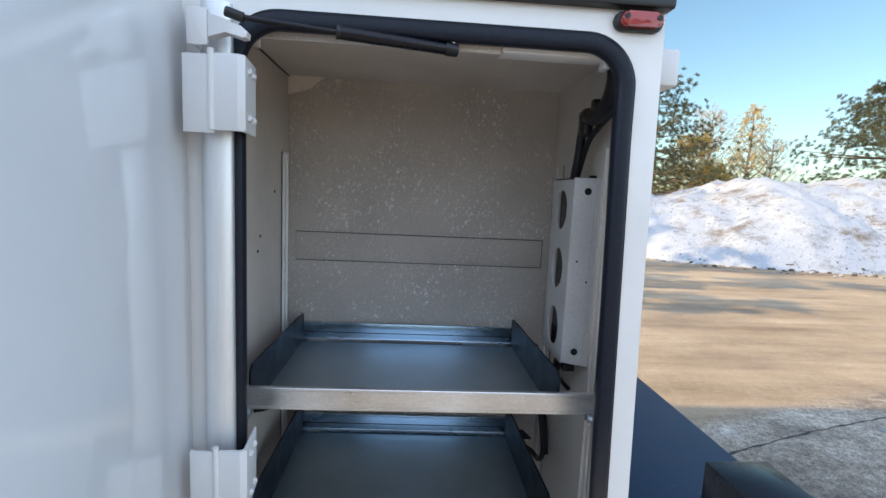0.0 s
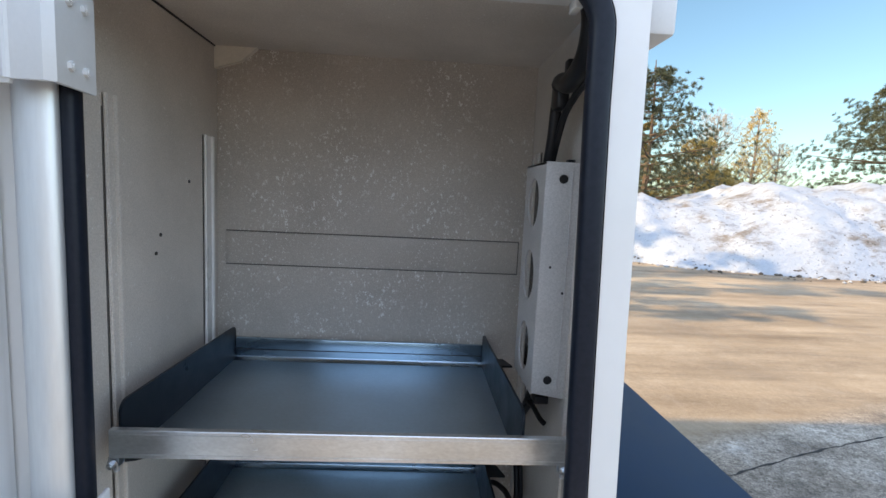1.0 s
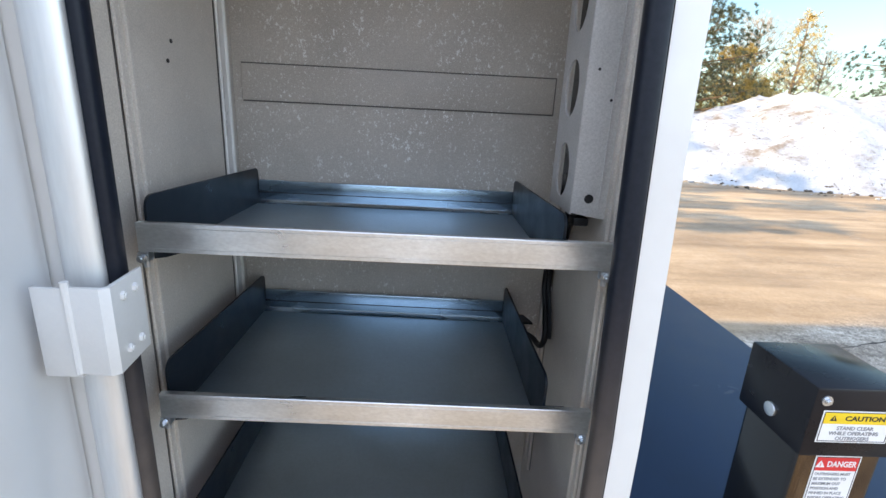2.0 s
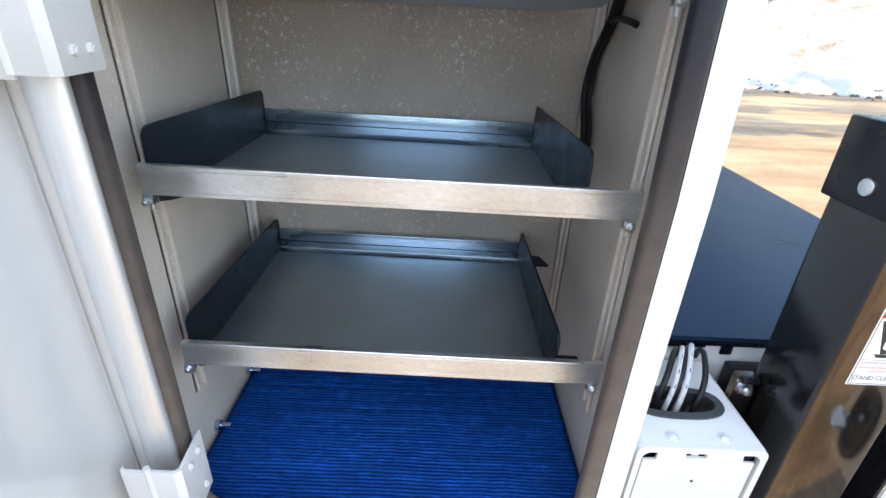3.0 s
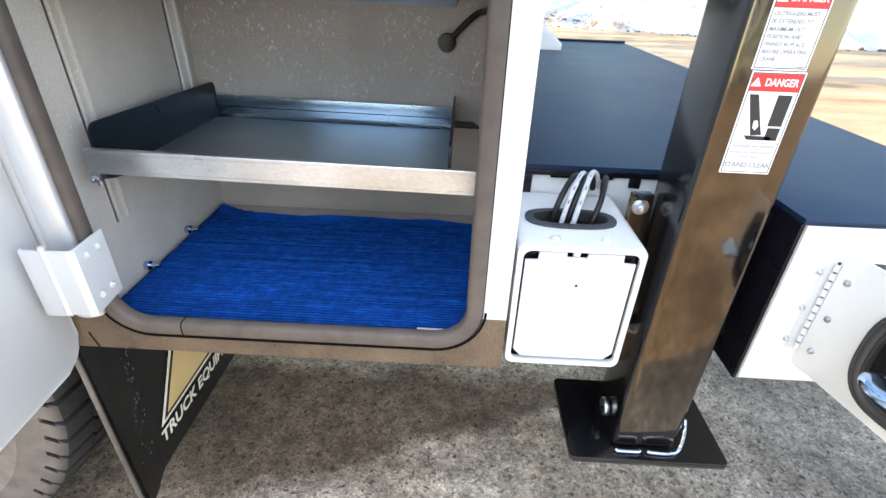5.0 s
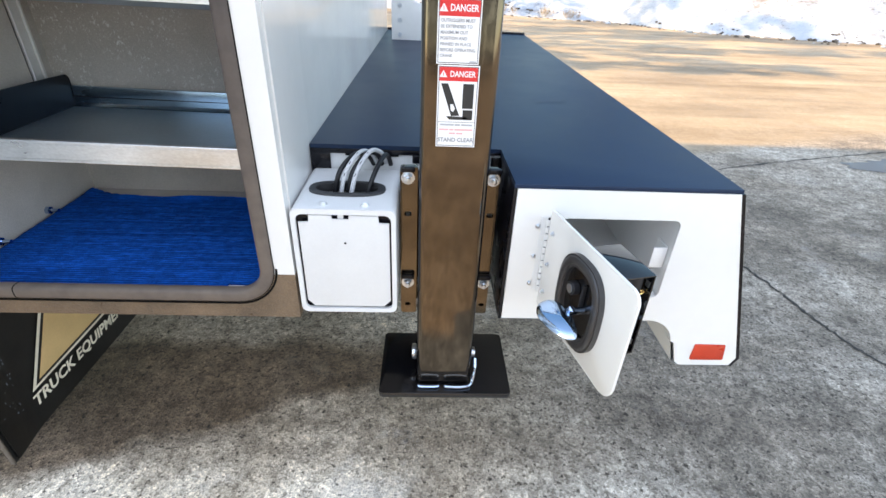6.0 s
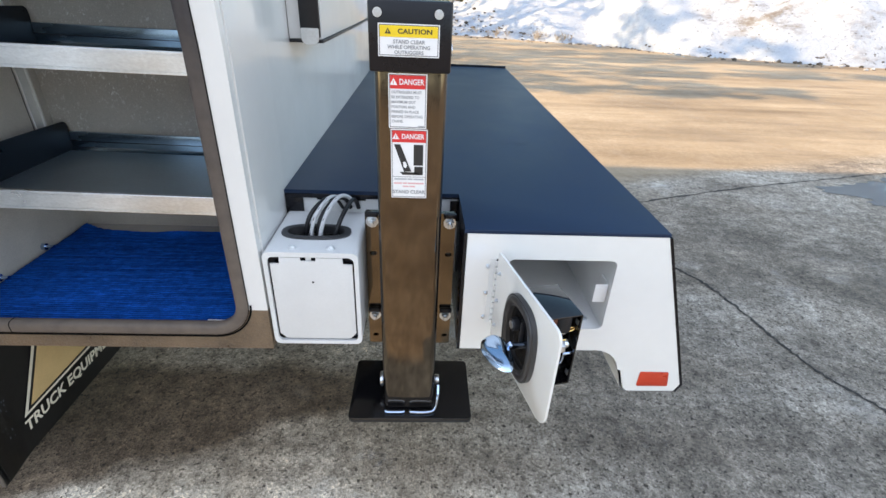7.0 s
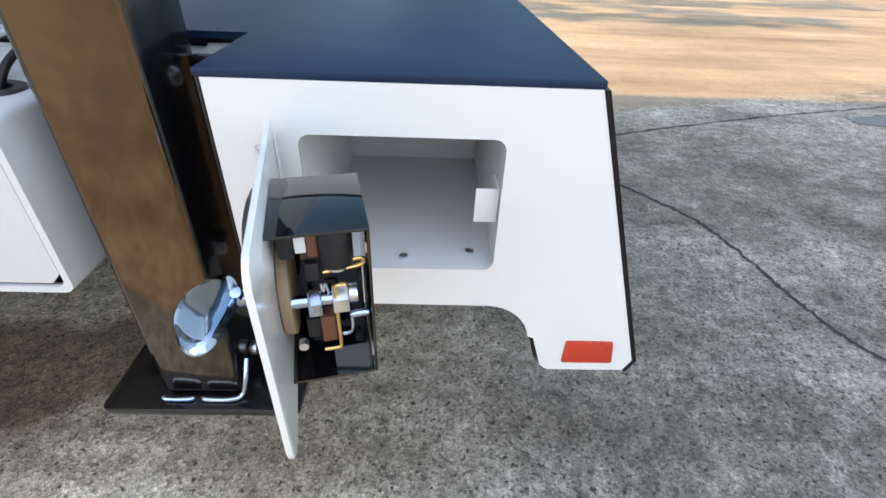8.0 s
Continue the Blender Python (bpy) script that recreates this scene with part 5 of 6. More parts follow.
foot = part("foot_plate", prism(round_rect(0.857, 1.168, -0.101, 0.112, 0.012, 4), "z", 0.391, 0.405, 0.0015), BLACK_ENAMEL, leg, "black steel foot plate")
part("retainer", tube(spline([(0.950, -0.082, 0.412), (0.956, -0.085, 0.411), (0.990, -0.085, 0.411), (0.996, -0.082, 0.411)], 5), 0.0042, 10), CHROME_SKY_TINT, foot, "bright wire retainer")
part("retainer", tube(spline([(1.012, -0.082, 0.411), (1.018, -0.085, 0.411), (1.055, -0.085, 0.411), (1.074, -0.078, 0.415), (1.081, -0.066, 0.445), (1.082, -0.050, 0.470)], 6), 0.0038, 10), CHROME_SKY_TINT, foot, "bright wire retainer")
part("foot_pin", cyl((LX0 - 0.012, -0.010, 0.452), (LX0 - 0.001, -0.010, 0.452), 0.019, 24, bevel=0.003), ZINC, foot)
part("foot_pin", cyl((LX1 + 0.001, -0.010, 0.452), (LX1 + 0.014, -0.010, 0.452), 0.012, 18, bevel=0.003), ZINC, foot)
mount = part("mount", box(0.938, 1.080, 0.0555, 0.1180, 0.560, 0.876, 0.004), BLACK_SATIN, leg)
for x0, x1, bx in ((0.904, 0.940, 0.920), (1.0705, 1.109, 1.096)):
    slots = [round_rect(bx - 0.008, bx + 0.008, 0.801, 0.812, 0.005, 3), round_rect(bx - 0.007, bx + 0.007, 0.562, 0.571, 0.004, 3)]
    fl = part("mount_flange", plate(round_rect(x0, x1, 0.541, 0.912, 0.005, 3), slots, "y", 0.030, 0.044), BLACK_WARM_GLOSS, leg, "slotted black mounting flange")
    for z in (0.889, 0.630):
        nut = part("mount_bolt", bolt((bx, 0.030, z), (0, -1, 0), 0.0098, 0.009), ZINC, fl)
        part("stud", cyl((bx, 0.0200, z), (bx, 0.0130, z), 0.0056, 14, bevel=0.001), ZINC, nut)
        part("clamp_block", box(bx - 0.015, bx + 0.015, 0.017, 0.0298, z + 0.0155, z + 0.027, 0.003), BLACK_SATIN, fl)


def on_front(x, y, z):
    """The pose of flat print on the front of the leg."""
    return Matrix.Translation((x, y, z)) @ Matrix(((1, 0, 0, 0), (0, 0, -1, 0), (0, 1, 0, 0), (0, 0, 0, 1)))


def sign(x0, x1, z0, z1, y, head, word, band, wide=0.8, mark=0.135):
    d = part("warning_decal", box(x0, x1, y - 0.0006, y, z0, z1), DECAL_WHITE, leg, "white warning decal with a coloured heading")
    part("border", ring([(x1 - 0.0028, z1 - 0.0028), (x0 + 0.0028, z1 - 0.0028), (x0 + 0.0028, z0 + 0.0028), (x1 - 0.0028, z0 + 0.0028)], [(x1 - 0.0018, z1 - 0.0018), (x0 + 0.0018, z1 - 0.0018), (x0 + 0.0018, z0 + 0.0018), (x1 - 0.0018, z0 + 0.0018)], "y", y - 0.0009, y - 0.0005), DECAL_BLACK, d)
    part("heading", box(x0 + 0.003, x1 - 0.003, y - 0.0010, y - 0.0005, z1 - 0.003 - band, z1 - 0.003), head, d)
    ink = DECAL_BLACK if head is DECAL_YELLOW else DECAL_WHITE
    zc = z1 - 0.003 - band / 2
    part("heading_word", lettering(word, band * 0.60, on_front(x0 + (x1 - x0) * 0.60, y - 0.0013, zc), "CENTER", 0.00025, wide), ink, d, smooth=0)
    s = band * 0.30
    xt = x0 + (x1 - x0) * mark
    part("alert_symbol", prism([(xt - s, zc - s * 0.75), (xt + s, zc - s * 0.75), (xt, zc + s * 0.95)], "y", y - 0.0014, y - 0.0010), ink, d)
    part("alert_mark", box(xt - 0.0006, xt + 0.0006, y - 0.0016, y - 0.0013, zc - s * 0.45, zc + s * 0.4), head, d)
    return d


d1 = sign(0.9535, 1.0560, 1.2505, 1.3015, LY0 - 0.0062, DECAL_YELLOW, "CAUTION", 0.0175, 1.22, 0.16)
for i, t in enumerate(("STAND CLEAR", "WHILE OPERATING", "OUTRIGGERS")):
    part("text_line", lettering(t, 0.0082, on_front(1.0050, LY0 - 0.0072, 1.2738 - 0.0083 * i), "CENTER", 0.00018), DECAL_GREY, d1, smooth=0)
d2 = sign(0.9690, 1.0370, 1.1280, 1.2230, LY0 - 0.0002, DECAL_RED, "DANGER", 0.0225)
for i, t in enumerate(("OUTRIGGERS MUST", "BE EXTENDED TO", "MAXIMUM OUT", "POSITION AND", "PINNED IN PLACE", "BEFORE OPERATING", "CRANE.")):
    part("text_line", lettering(t, 0.0068, on_front(0.9740, LY0 - 0.0012, 1.1915 - 0.0085 * i), "LEFT", 0.0001, 0.90), DECAL_GREY, d2, smooth=0)
part("text_line", box(1.022, 1.033, LY0 - 0.0012, LY0 - 0.0009, 1.1315, 1.1332), DECAL_GREY, d2)
X3, Z3 = 0.9720, 0.9915                        # lower left corner of the picture decal
d3 = sign(X3, X3 + 0.068, Z3, 1.1265, LY0 - 0.0002, DECAL_RED, "DANGER", 0.0215)


def inked(name, pts, material, lift=0.0014):
    return part(name, prism([(X3 + u, Z3 + v) for u, v in pts], "y", LY0 - lift, LY0 - lift + 0.0005), material, d3)


inked("picture_leg", [(0.006, 0.1065), (0.0175, 0.1065), (0.0335, 0.066), (0.0385, 0.0545), (0.0245, 0.0535)], DECAL_BLACK)
inked("picture_foot", [(0.0165, 0.0532), (0.050, 0.0525), (0.055, 0.0475), (0.0215, 0.0475)], DECAL_BLACK)
inked("picture_boot", [(0.0225, 0.073), (0.0270, 0.0735), (0.0305, 0.066), (0.0275, 0.0605), (0.0235, 0.0635)], DECAL_WHITE, 0.0018)
inked("picture_post", [(0.0425, 0.0665), (0.0605, 0.0665), (0.0605, 0.1065), (0.0425, 0.1065)], DECAL_BLACK)
inked("picture_post", [(0.0440, 0.0475), (0.0605, 0.0475), (0.0605, 0.0640), (0.0440, 0.0640)], DECAL_BLACK)
inked("rule", [(0.003, 0.0430), (0.065, 0.0430), (0.065, 0.0436), (0.003, 0.0436)], DECAL_BLACK, 0.0012)
for v, mt, words in ((0.0386, DECAL_FAINT, ((0.006, 0.030), (0.0315, 0.041), (0.0425, 0.062))), (0.0302, DECAL_PINK, ((0.005, 0.021), (0.0225, 0.030), (0.0315, 0.0625))), (0.0238, DECAL_PINK, ((0.022, 0.033), (0.0345, 0.046)))):
    for u0, u1 in words:
        inked("text_bar", [(u0, v - 0.0015), (u1, v - 0.0015), (u1, v + 0.0015), (u0, v + 0.0015)], mt, 0.0012)
part("text_line", lettering("STAND CLEAR", 0.0100, on_front(X3 + 0.034, LY0 - 0.0012, Z3 + 0.0122), "CENTER", 0.0002, 0.95), DECAL_GREY, d3, smooth=0)


# ---- hose box ----
hose_box = thing("hose_box", (0.80, 0.05, 0.63), "white powder-coated hose box with a grommeted top opening", "box")
BX0, BX1, BY0, BY1, BZ0, BZ1 = 0.7055, 0.902, -0.087, 0.1180, 0.632, 0.870
part("top_panel", plate([(BX0 + 0.012, BY0 + 0.007), (BX1 - 0.012, BY0 + 0.007), (BX1 - 0.012, BY1), (BX0 + 0.012, BY1)], [oval(0.800, 0.006, 0.066, 0.027, 32, 2.6)], "z", BZ1 - 0.004, BZ1), WHITE_MATT, hose_box)
wrap = [(BX0 + 0.012, BZ1), (BX0 + 0.012, BZ1 - 0.004)]
arc_l = fillet((BX0 + 0.012, BZ1 - 0.012), 0.012, 90, 180, 6)
arc_lb = fillet((BX0 + 0.012, BZ0 + 0.012), 0.012, 180, 270, 6)
arc_rb = fillet((BX1 - 0.012, BZ0 + 0.012), 0.012, 270, 360, 6)
arc_r = fillet((BX1 - 0.012, BZ1 - 0.012), 0.012, 0, 90, 6)
line = arc_l + arc_lb + arc_rb + arc_r
own = bmesh.new()
cx, cz = (BX0 + BX1) / 2, (BZ0 + BZ1) / 2
o1 = [own.verts.new((x, BY0 + 0.0068, z)) for x, z in line]
o2 = [own.verts.new((x, BY1, z)) for x, z in line]
i1 = [own.verts.new((x + (0.004 if x < cx else -0.004), BY0 + 0.0068, z + (0.004 if z < cz else -0.004))) for x, z in line]
i2 = [own.verts.new((x + (0.004 if x < cx else -0.004), BY1, z + (0.004 if z < cz else -0.004))) for x, z in line]
for k in range(len(line) - 1):
    own.faces.new((o1[k], o2[k], o2[k + 1], o1[k + 1]))
    own.faces.new((i1[k], i1[k + 1], i2[k + 1], i2[k]))
    own.faces.new((o1[k], o1[k + 1], i1[k + 1], i1[k]))
part("shell", own, WHITE_MATT, hose_box)
front_out = round_rect(BX0, BX1, BZ0, BZ1, 0.014, 6)
front_in = round_rect(BX0 + 0.009, BX1 - 0.009, BZ0 + 0.009, BZ1 - 0.011, 0.013, 6)
part("front_frame", ring(front_in, front_out, "y", BY0, BY0 + 0.0066), WHITE_MATT, hose_box, "rounded white front frame")
pz1 = BZ1 - 0.014
panel_out = [(BX0 + 0.033, pz1 - 0.015), (BX0 + 0.033, pz1), (BX0 + 0.076, pz1), (BX0 + 0.076, pz1 - 0.009), (BX0 + 0.108, pz1 - 0.009), (BX0 + 0.108, pz1), (BX1 - 0.033, pz1), (BX1 - 0.033, pz1 - 0.015), (BX1 - 0.013, pz1 - 0.015), (BX1 - 0.013, BZ0 + 0.028), (BX1 - 0.027, BZ0 + 0.013), (BX0 + 0.027, BZ0 + 0.013), (BX0 + 0.013, BZ0 + 0.028), (BX0 + 0.013, pz1 - 0.015)]
part("front_panel", prism(panel_out, "y", BY0 + 0.003, BY0 + 0.0066, 0.0006), WHITE_MATT, hose_box, "flat white removable front panel")
part("panel_hole", cyl((0.804, BY0 + 0.0022, 0.797), (0.804, BY0 + 0.005, 0.797), 0.0024, 12), BLACK_PLASTIC, hose_box)
# black sheets in place of the shade inside the box
part("inner_shade", box(BX0 + 0.006, BX1 - 0.006, BY0 + 0.014, BY0 + 0.016, BZ0 + 0.006, BZ1 - 0.007), BLACK_SATIN, hose_box)
part("inner_shade", box(BX0 + 0.008, BX1 - 0.008, BY0 + 0.018, BY1 - 0.002, BZ0 + 0.10, BZ0 + 0.104), BLACK_SATIN, hose_box)
own = bmesh.new()
ring(oval(0.800, 0.006, 0.063, 0.024, 32, 2.6), oval(0.800, 0.006, 0.076, 0.036, 32, 2.6), "z", BZ1, BZ1 + 0.004, bm=own)
ring(oval(0.800, 0.006, 0.062, 0.023, 32, 2.6), oval(0.800, 0.006, 0.0655, 0.0265, 32, 2.6), "z", BZ1 - 0.014, BZ1 + 0.003, bm=own)
part("grommet", own, RUBBER, hose_box, "black rubber edge trim round the opening")
for x in (0.764, 0.843):
    part("panel_bolt", bolt((x, -0.066, BZ1), (0, 0, 1), 0.0062, 0.003), TRIM_BRIGHT, hose_box)

part("notch_tab", box(BX0 + 0.0865, BX0 + 0.0975, BY0 + 0.0070, BY0 + 0.0130, pz1 - 0.0085, pz1 + 0.002, 0.0006), WHITE_MATT, hose_box, "small white tab in the notch")

for mt, r, pts in (
        (CABLE, 0.0050, [(0.766, 0.024, 0.775), (0.770, 0.018, 0.845), (0.783, 0.026, 0.900), (0.808, 0.066, 0.9225), (0.830, 0.098, 0.912), (0.842, 0.1150, 0.884)]),
        (HOSE_LIGHT, 0.0041, [(0.780, 0.014, 0.775), (0.785, 0.008, 0.850), (0.797, 0.020, 0.904), (0.820, 0.064, 0.9285), (0.838, 0.096, 0.916), (0.849, 0.1150, 0.886)]),
        (CABLE, 0.0050, [(0.792, 0.026, 0.775), (0.797, 0.018, 0.848), (0.809, 0.028, 0.900), (0.833, 0.070, 0.9235), (0.851, 0.100, 0.912), (0.860, 0.1150, 0.884)]),
        (HOSE_LIGHT, 0.0047, [(0.800, 0.014, 0.775), (0.805, 0.008, 0.850), (0.818, 0.024, 0.902), (0.840, 0.072, 0.9275), (0.859, 0.104, 0.915), (0.870, 0.1150, 0.888)]),
        (CABLE, 0.0050, [(0.830, 0.024, 0.775), (0.837, 0.013, 0.850), (0.852, 0.030, 0.896), (0.868, 0.076, 0.9170), (0.875, 0.103, 0.906), (0.879, 0.1150, 0.884)])):
    h = thing("hose", (pts[0][0], 0.01, 0.80), "black hydraulic hose arching out of the box" if mt is CABLE else "pale printed hydraulic hose arching out of the box", "hose", "hoses out of the box")
    sp = spline(pts, 8)
    body = part("sleeve", tube(sp, r, 14), mt, h)
    if mt is HOSE_LIGHT:
        for i in (8, 11, 14, 18, 22, 27):
            part("print_mark", tube([sp[i] + Vector((0, -r * 0.66, r * 0.66)), sp[i + 1] + Vector((0, -r * 0.66, r * 0.66))], 0.0010, 6), DECAL_BLACK, body)


# ---- hinged access panel with its paddle latch ----
HX, HY = 1.196, -0.081
du = Vector((0.063, -0.271, 0)).normalized()
dn = Vector((-du.y, du.x, 0))
PM = Matrix(((du.x, dn.x, 0, HX), (du.y, dn.y, 0, HY), (0, 0, 1, 0), (0, 0, 0, 1)))
access = thing("access_panel", (HX, HY, 0.672), "white hinged access panel standing open with a paddle latch", "access panel")


def ap(name, bm, material, parent=access, label="", smooth=35.0):
    return part(name, turned(bm, PM), material, parent, label, smooth)


ap("panel", prism(round_rect(0.004, 0.281, 0.664, 0.880, (0.018, 0.004, 0.004, 0.03), 5), "y", -0.0025, 0.0025, 0.001), WHITE, label="white painted steel panel")
hin = ap("piano_hinge", box(0.004, 0.016, 0.0028, 0.0042, 0.690, 0.858), WHITE_MATT, label="white painted piano hinge")
for i in range(11):
    ap("knuckle", cyl((-0.002, -0.002, 0.691 + 0.0153 * i), (-0.002, -0.002, 0.7032 + 0.0153 * i), 0.0045, 10), WHITE_MATT, hin)
part("hinge_leaf", box(1.180, 1.192, DY - 0.0014, DY - 0.0002, 0.690, 0.858), WHITE_MATT, hin)
ap("hinge_pin", cyl((-0.002, -0.002, 0.690), (-0.002, -0.002, 0.8595), 0.0022, 8), BLACK_PLASTIC, hin)
for z in (0.705, 0.770, 0.838):
    part("screw", bolt((1.176, DY, z), (0, -1, 0), 0.0036, 0.003), ZINC, hin)
    ap("screw", bolt((0.022, -0.0026, z), (0, -1, 0), 0.0036, 0.003), ZINC, hin)

UC, ZC = 0.150, 0.772
latch = ap("latch_housing", ring(oval(UC, ZC, 0.047, 0.064, 36, 2.7), oval(UC, ZC, 0.068, 0.086, 36, 2.7), "y", -0.0125, -0.0026), RUBBER, label="black oval latch housing")
ap("rim", loop_profile(oval(UC, ZC, 0.058, 0.076, 36, 2.7), [(0.008 * math.cos(a), -0.011 + 0.006 * math.sin(a)) for a in [2 * math.pi * i / 10 for i in range(10)]]), RUBBER, latch)
ap("dish", prism(oval(UC, ZC, 0.0475, 0.0645, 36, 2.7), "y", -0.0044, -0.0026), BLACK_ENAMEL, latch)
ap("lock_cylinder", cyl((UC - 0.016, -0.018, ZC + 0.022), (UC - 0.016, -0.0044, ZC + 0.022), 0.013, 20, bevel=0.002), BLACK_PLASTIC, latch)
ap("lock_core", cyl((UC - 0.016, -0.0195, ZC + 0.022), (UC - 0.016, -0.0178, ZC + 0.022), 0.008, 18), ZINC, latch)
ap("rib", box(UC + 0.008, UC + 0.014, -0.012, -0.0044, ZC - 0.01, ZC + 0.045, 0.002), BLACK_PLASTIC, latch)
ap("stem", cyl((UC + 0.016, -0.004, ZC - 0.004), (UC + 0.020, -0.036, ZC + 0.001), 0.0068, 14), CHROME_SKY_TINT, latch)
ap("crossbar", cyl((UC + 0.012, -0.034, ZC - 0.012), (UC + 0.026, -0.034, ZC + 0.012), 0.0055, 12, bevel=0.001), CHROME_SKY_TINT, latch)


def blade():
    """A thin cambered leaf with a rolled rim, folded out level from the stem."""
    own = bmesh.new()
    nr, na = 7, 40
    rows = []
    for i in range(nr + 1):
        q = i / nr
        row = []
        for k in range(na):
            th = 2 * math.pi * k / na
            c, d = math.cos(th), math.sin(th)
            u = 0.051 * q * c
            w = 0.030 * q * (d if d < 0 else 0.72 * d) * (1 - 0.22 * c)
            z = 0.0040 * (1 - q * q) - 0.003 * (q > 0.99) + 0.0007 * q * math.sin(3 * th + 0.7) + 0.0005 * math.sin(90 * u)
            row.append((UC + 0.031 + u, -0.057 + w, ZC + 0.002 + z + 0.10 * w))
        rows.append(row)
    top = [[own.verts.new(p) for p in row] for row in rows[1:]]
    low = [[own.verts.new((p[0], p[1], p[2] - 0.0022)) for p in row] for row in rows[1:]]
    hub = own.verts.new(rows[0][0])
    hub_low = own.verts.new((rows[0][0][0], rows[0][0][1], rows[0][0][2] - 0.0022))
    for k in range(na):
        j = (k + 1) % na
        own.faces.new((hub, top[0][k], top[0][j]))
        own.faces.new((hub_low, low[0][j], low[0][k]))
        for a, b in zip(top, top[1:]):
            own.faces.new((a[k], b[k], b[j], a[j]))
        for a, b in zip(low, low[1:]):
            own.faces.new((a[k], a[j], b[j], b[k]))
        own.faces.new((top[-1][k], low[-1][k], low[-1][j], top[-1][j]))
    return own


ap("paddle", blade(), PADDLE_SKY_TINT, latch, "bright chrome folding paddle", 60)

# latch works behind the panel
U0, U1, N0, N1, Z0, Z1 = 0.108, 0.210, 0.003, 0.082, 0.694, 0.857
works = ap("latch_case", box(U0, U1, N0, N1, Z1 - 0.0025, Z1, 0.0006), BLACK_MIRROR, label="open gloss black latch case with brass fittings")
ap("case_side", box(U0, U1, N1 - 0.0025, N1, Z0, Z1 - 0.0027, 0.0004), BLACK_MIRROR, works)
ap("case_back", box(U0, U0 + 0.0025, N0, N1 - 0.0027, Z0, Z0 + 0.066), BLACK_MIRROR, works)
ap("case_back", box(U0, U0 + 0.0025, N0, 0.040, Z0 + 0.0662, Z1 - 0.0027), BLACK_MIRROR, works)
ap("case_bottom", box(U0 + 0.0027, U1, N0, N1 - 0.0027, Z0, Z0 + 0.0025), BLACK_MIRROR, works)
F = U1 - 0.012                                 # plane of the fittings


def rod(name, pts, r, material, n=6):
    return ap(name, tube(spline(pts, n), r, 10), material, works)


ap("solenoid", cyl((F - 0.004, 0.0543, 0.8183), (F - 0.004, 0.0543, 0.8542), 0.0145, 24, bevel=0.0015), BLACK_PLASTIC, works, "dark round solenoid")
ap("solenoid_cap", cyl((F - 0.004, 0.0543, 0.8126), (F - 0.004, 0.0543, 0.8183), 0.009, 18), ZINC, works)
rod("brass_loop", [(F, 0.0421, 0.8114), (F, 0.0576, 0.8126), (F, 0.0732, 0.8149), (F, 0.0771, 0.8188), (F, 0.0732, 0.8217), (F, 0.0576, 0.8194), (F, 0.0421, 0.8183)], 0.0017, BRASS)
rod("brass_rod", [(F + 0.006, 0.0599, 0.8001), (F + 0.006, 0.0526, 0.8001), (F + 0.006, 0.0504, 0.7955), (F + 0.006, 0.0504, 0.7545), (F + 0.006, 0.0504, 0.7306), (F + 0.006, 0.0476, 0.7277), (F + 0.006, 0.0354, 0.7277)], 0.0018, BRASS, 5)
ap("contact_block", box(F - 0.014, F + 0.002, 0.0349, 0.0479, 0.7328, 0.7625, 0.001), COPPER, works, "brown contact block")
ap("contact_block", box(F - 0.012, F, 0.0321, 0.0404, 0.8274, 0.8502, 0.001), COPPER, works, "brown contact block")
ap("spindle", cyl((F - 0.002, 0.006, 0.7807), (F - 0.002, 0.0576, 0.7807), 0.006, 18), CHROME_SKY_TINT, works)
ap("spindle_nut", cyl((F - 0.002, 0.0474, 0.7795), (F - 0.002, 0.0612, 0.7795), 0.0135, 6, bevel=0.001), ZINC, works)
ap("spindle_nut", cyl((F - 0.002, 0.0265, 0.7773), (F - 0.002, 0.0382, 0.7773), 0.0125, 6, bevel=0.001), CHROME_SKY_TINT, works)
ap("spindle_end", cyl((F - 0.002, 0.0612, 0.7841), (F - 0.002, 0.0693, 0.7841), 0.0085, 16, bevel=0.001), ZINC, works)
ap("peg", cyl((F + 0.003, 0.0610, 0.7630), (F + 0.003, 0.0782, 0.7642), 0.0036, 12, bevel=0.0008), CHROME_SKY_TINT, works)
rod("hook_rod", [(F + 0.004, 0.0621, 0.7630), (F + 0.004, 0.0626, 0.7522), (F + 0.004, 0.0604, 0.7437), (F + 0.004, 0.0532, 0.7420)], 0.0018, CHROME_SKY_TINT)
rod("clip_wire", [(F - 0.002, 0.0388, 0.7978), (F - 0.002, 0.0404, 0.7887), (F - 0.002, 0.0426, 0.7978), (F - 0.002, 0.0449, 0.7852)], 0.0012, ZINC, 4)
ap("relay", box(F - 0.0132, F - 0.002, 0.0088, 0.0221, 0.8251, 0.8535, 0.003), BLACK_PLASTIC, works)
ap("relay", box(F - 0.0088, F, 0.0276, 0.0393, 0.8023, 0.8206, 0.002), BLACK_PLASTIC, works)
ap("relay", box(F - 0.0132, F - 0.004, 0.0221, 0.0365, 0.7340, 0.7568, 0.002), BLACK_PLASTIC, works)
ap("terminal", box(F - 0.004, F, 0.0226, 0.0315, 0.8319, 0.8479, 0.001), PLATE_WHITE, works)
ap("terminal", cyl((F - 0.004, 0.0171, 0.7317), (F + 0.004, 0.0171, 0.7317), 0.0045, 10), ZINC, works)
ap("backing_disc", cyl((UC + 0.006, 0.003, 0.772), (UC + 0.006, 0.013, 0.772), 0.048, 30, bevel=0.002), DUST_BROWN, works, "brown cork backing disc")
for n, z in ((0.0752, 0.835), (0.0752, 0.715)):
    ap("slot_edge", box(F - 0.002, F + 0.006, N1 - 0.0040, N1 - 0.0026, z - 0.005, z + 0.005), ZINC, works)


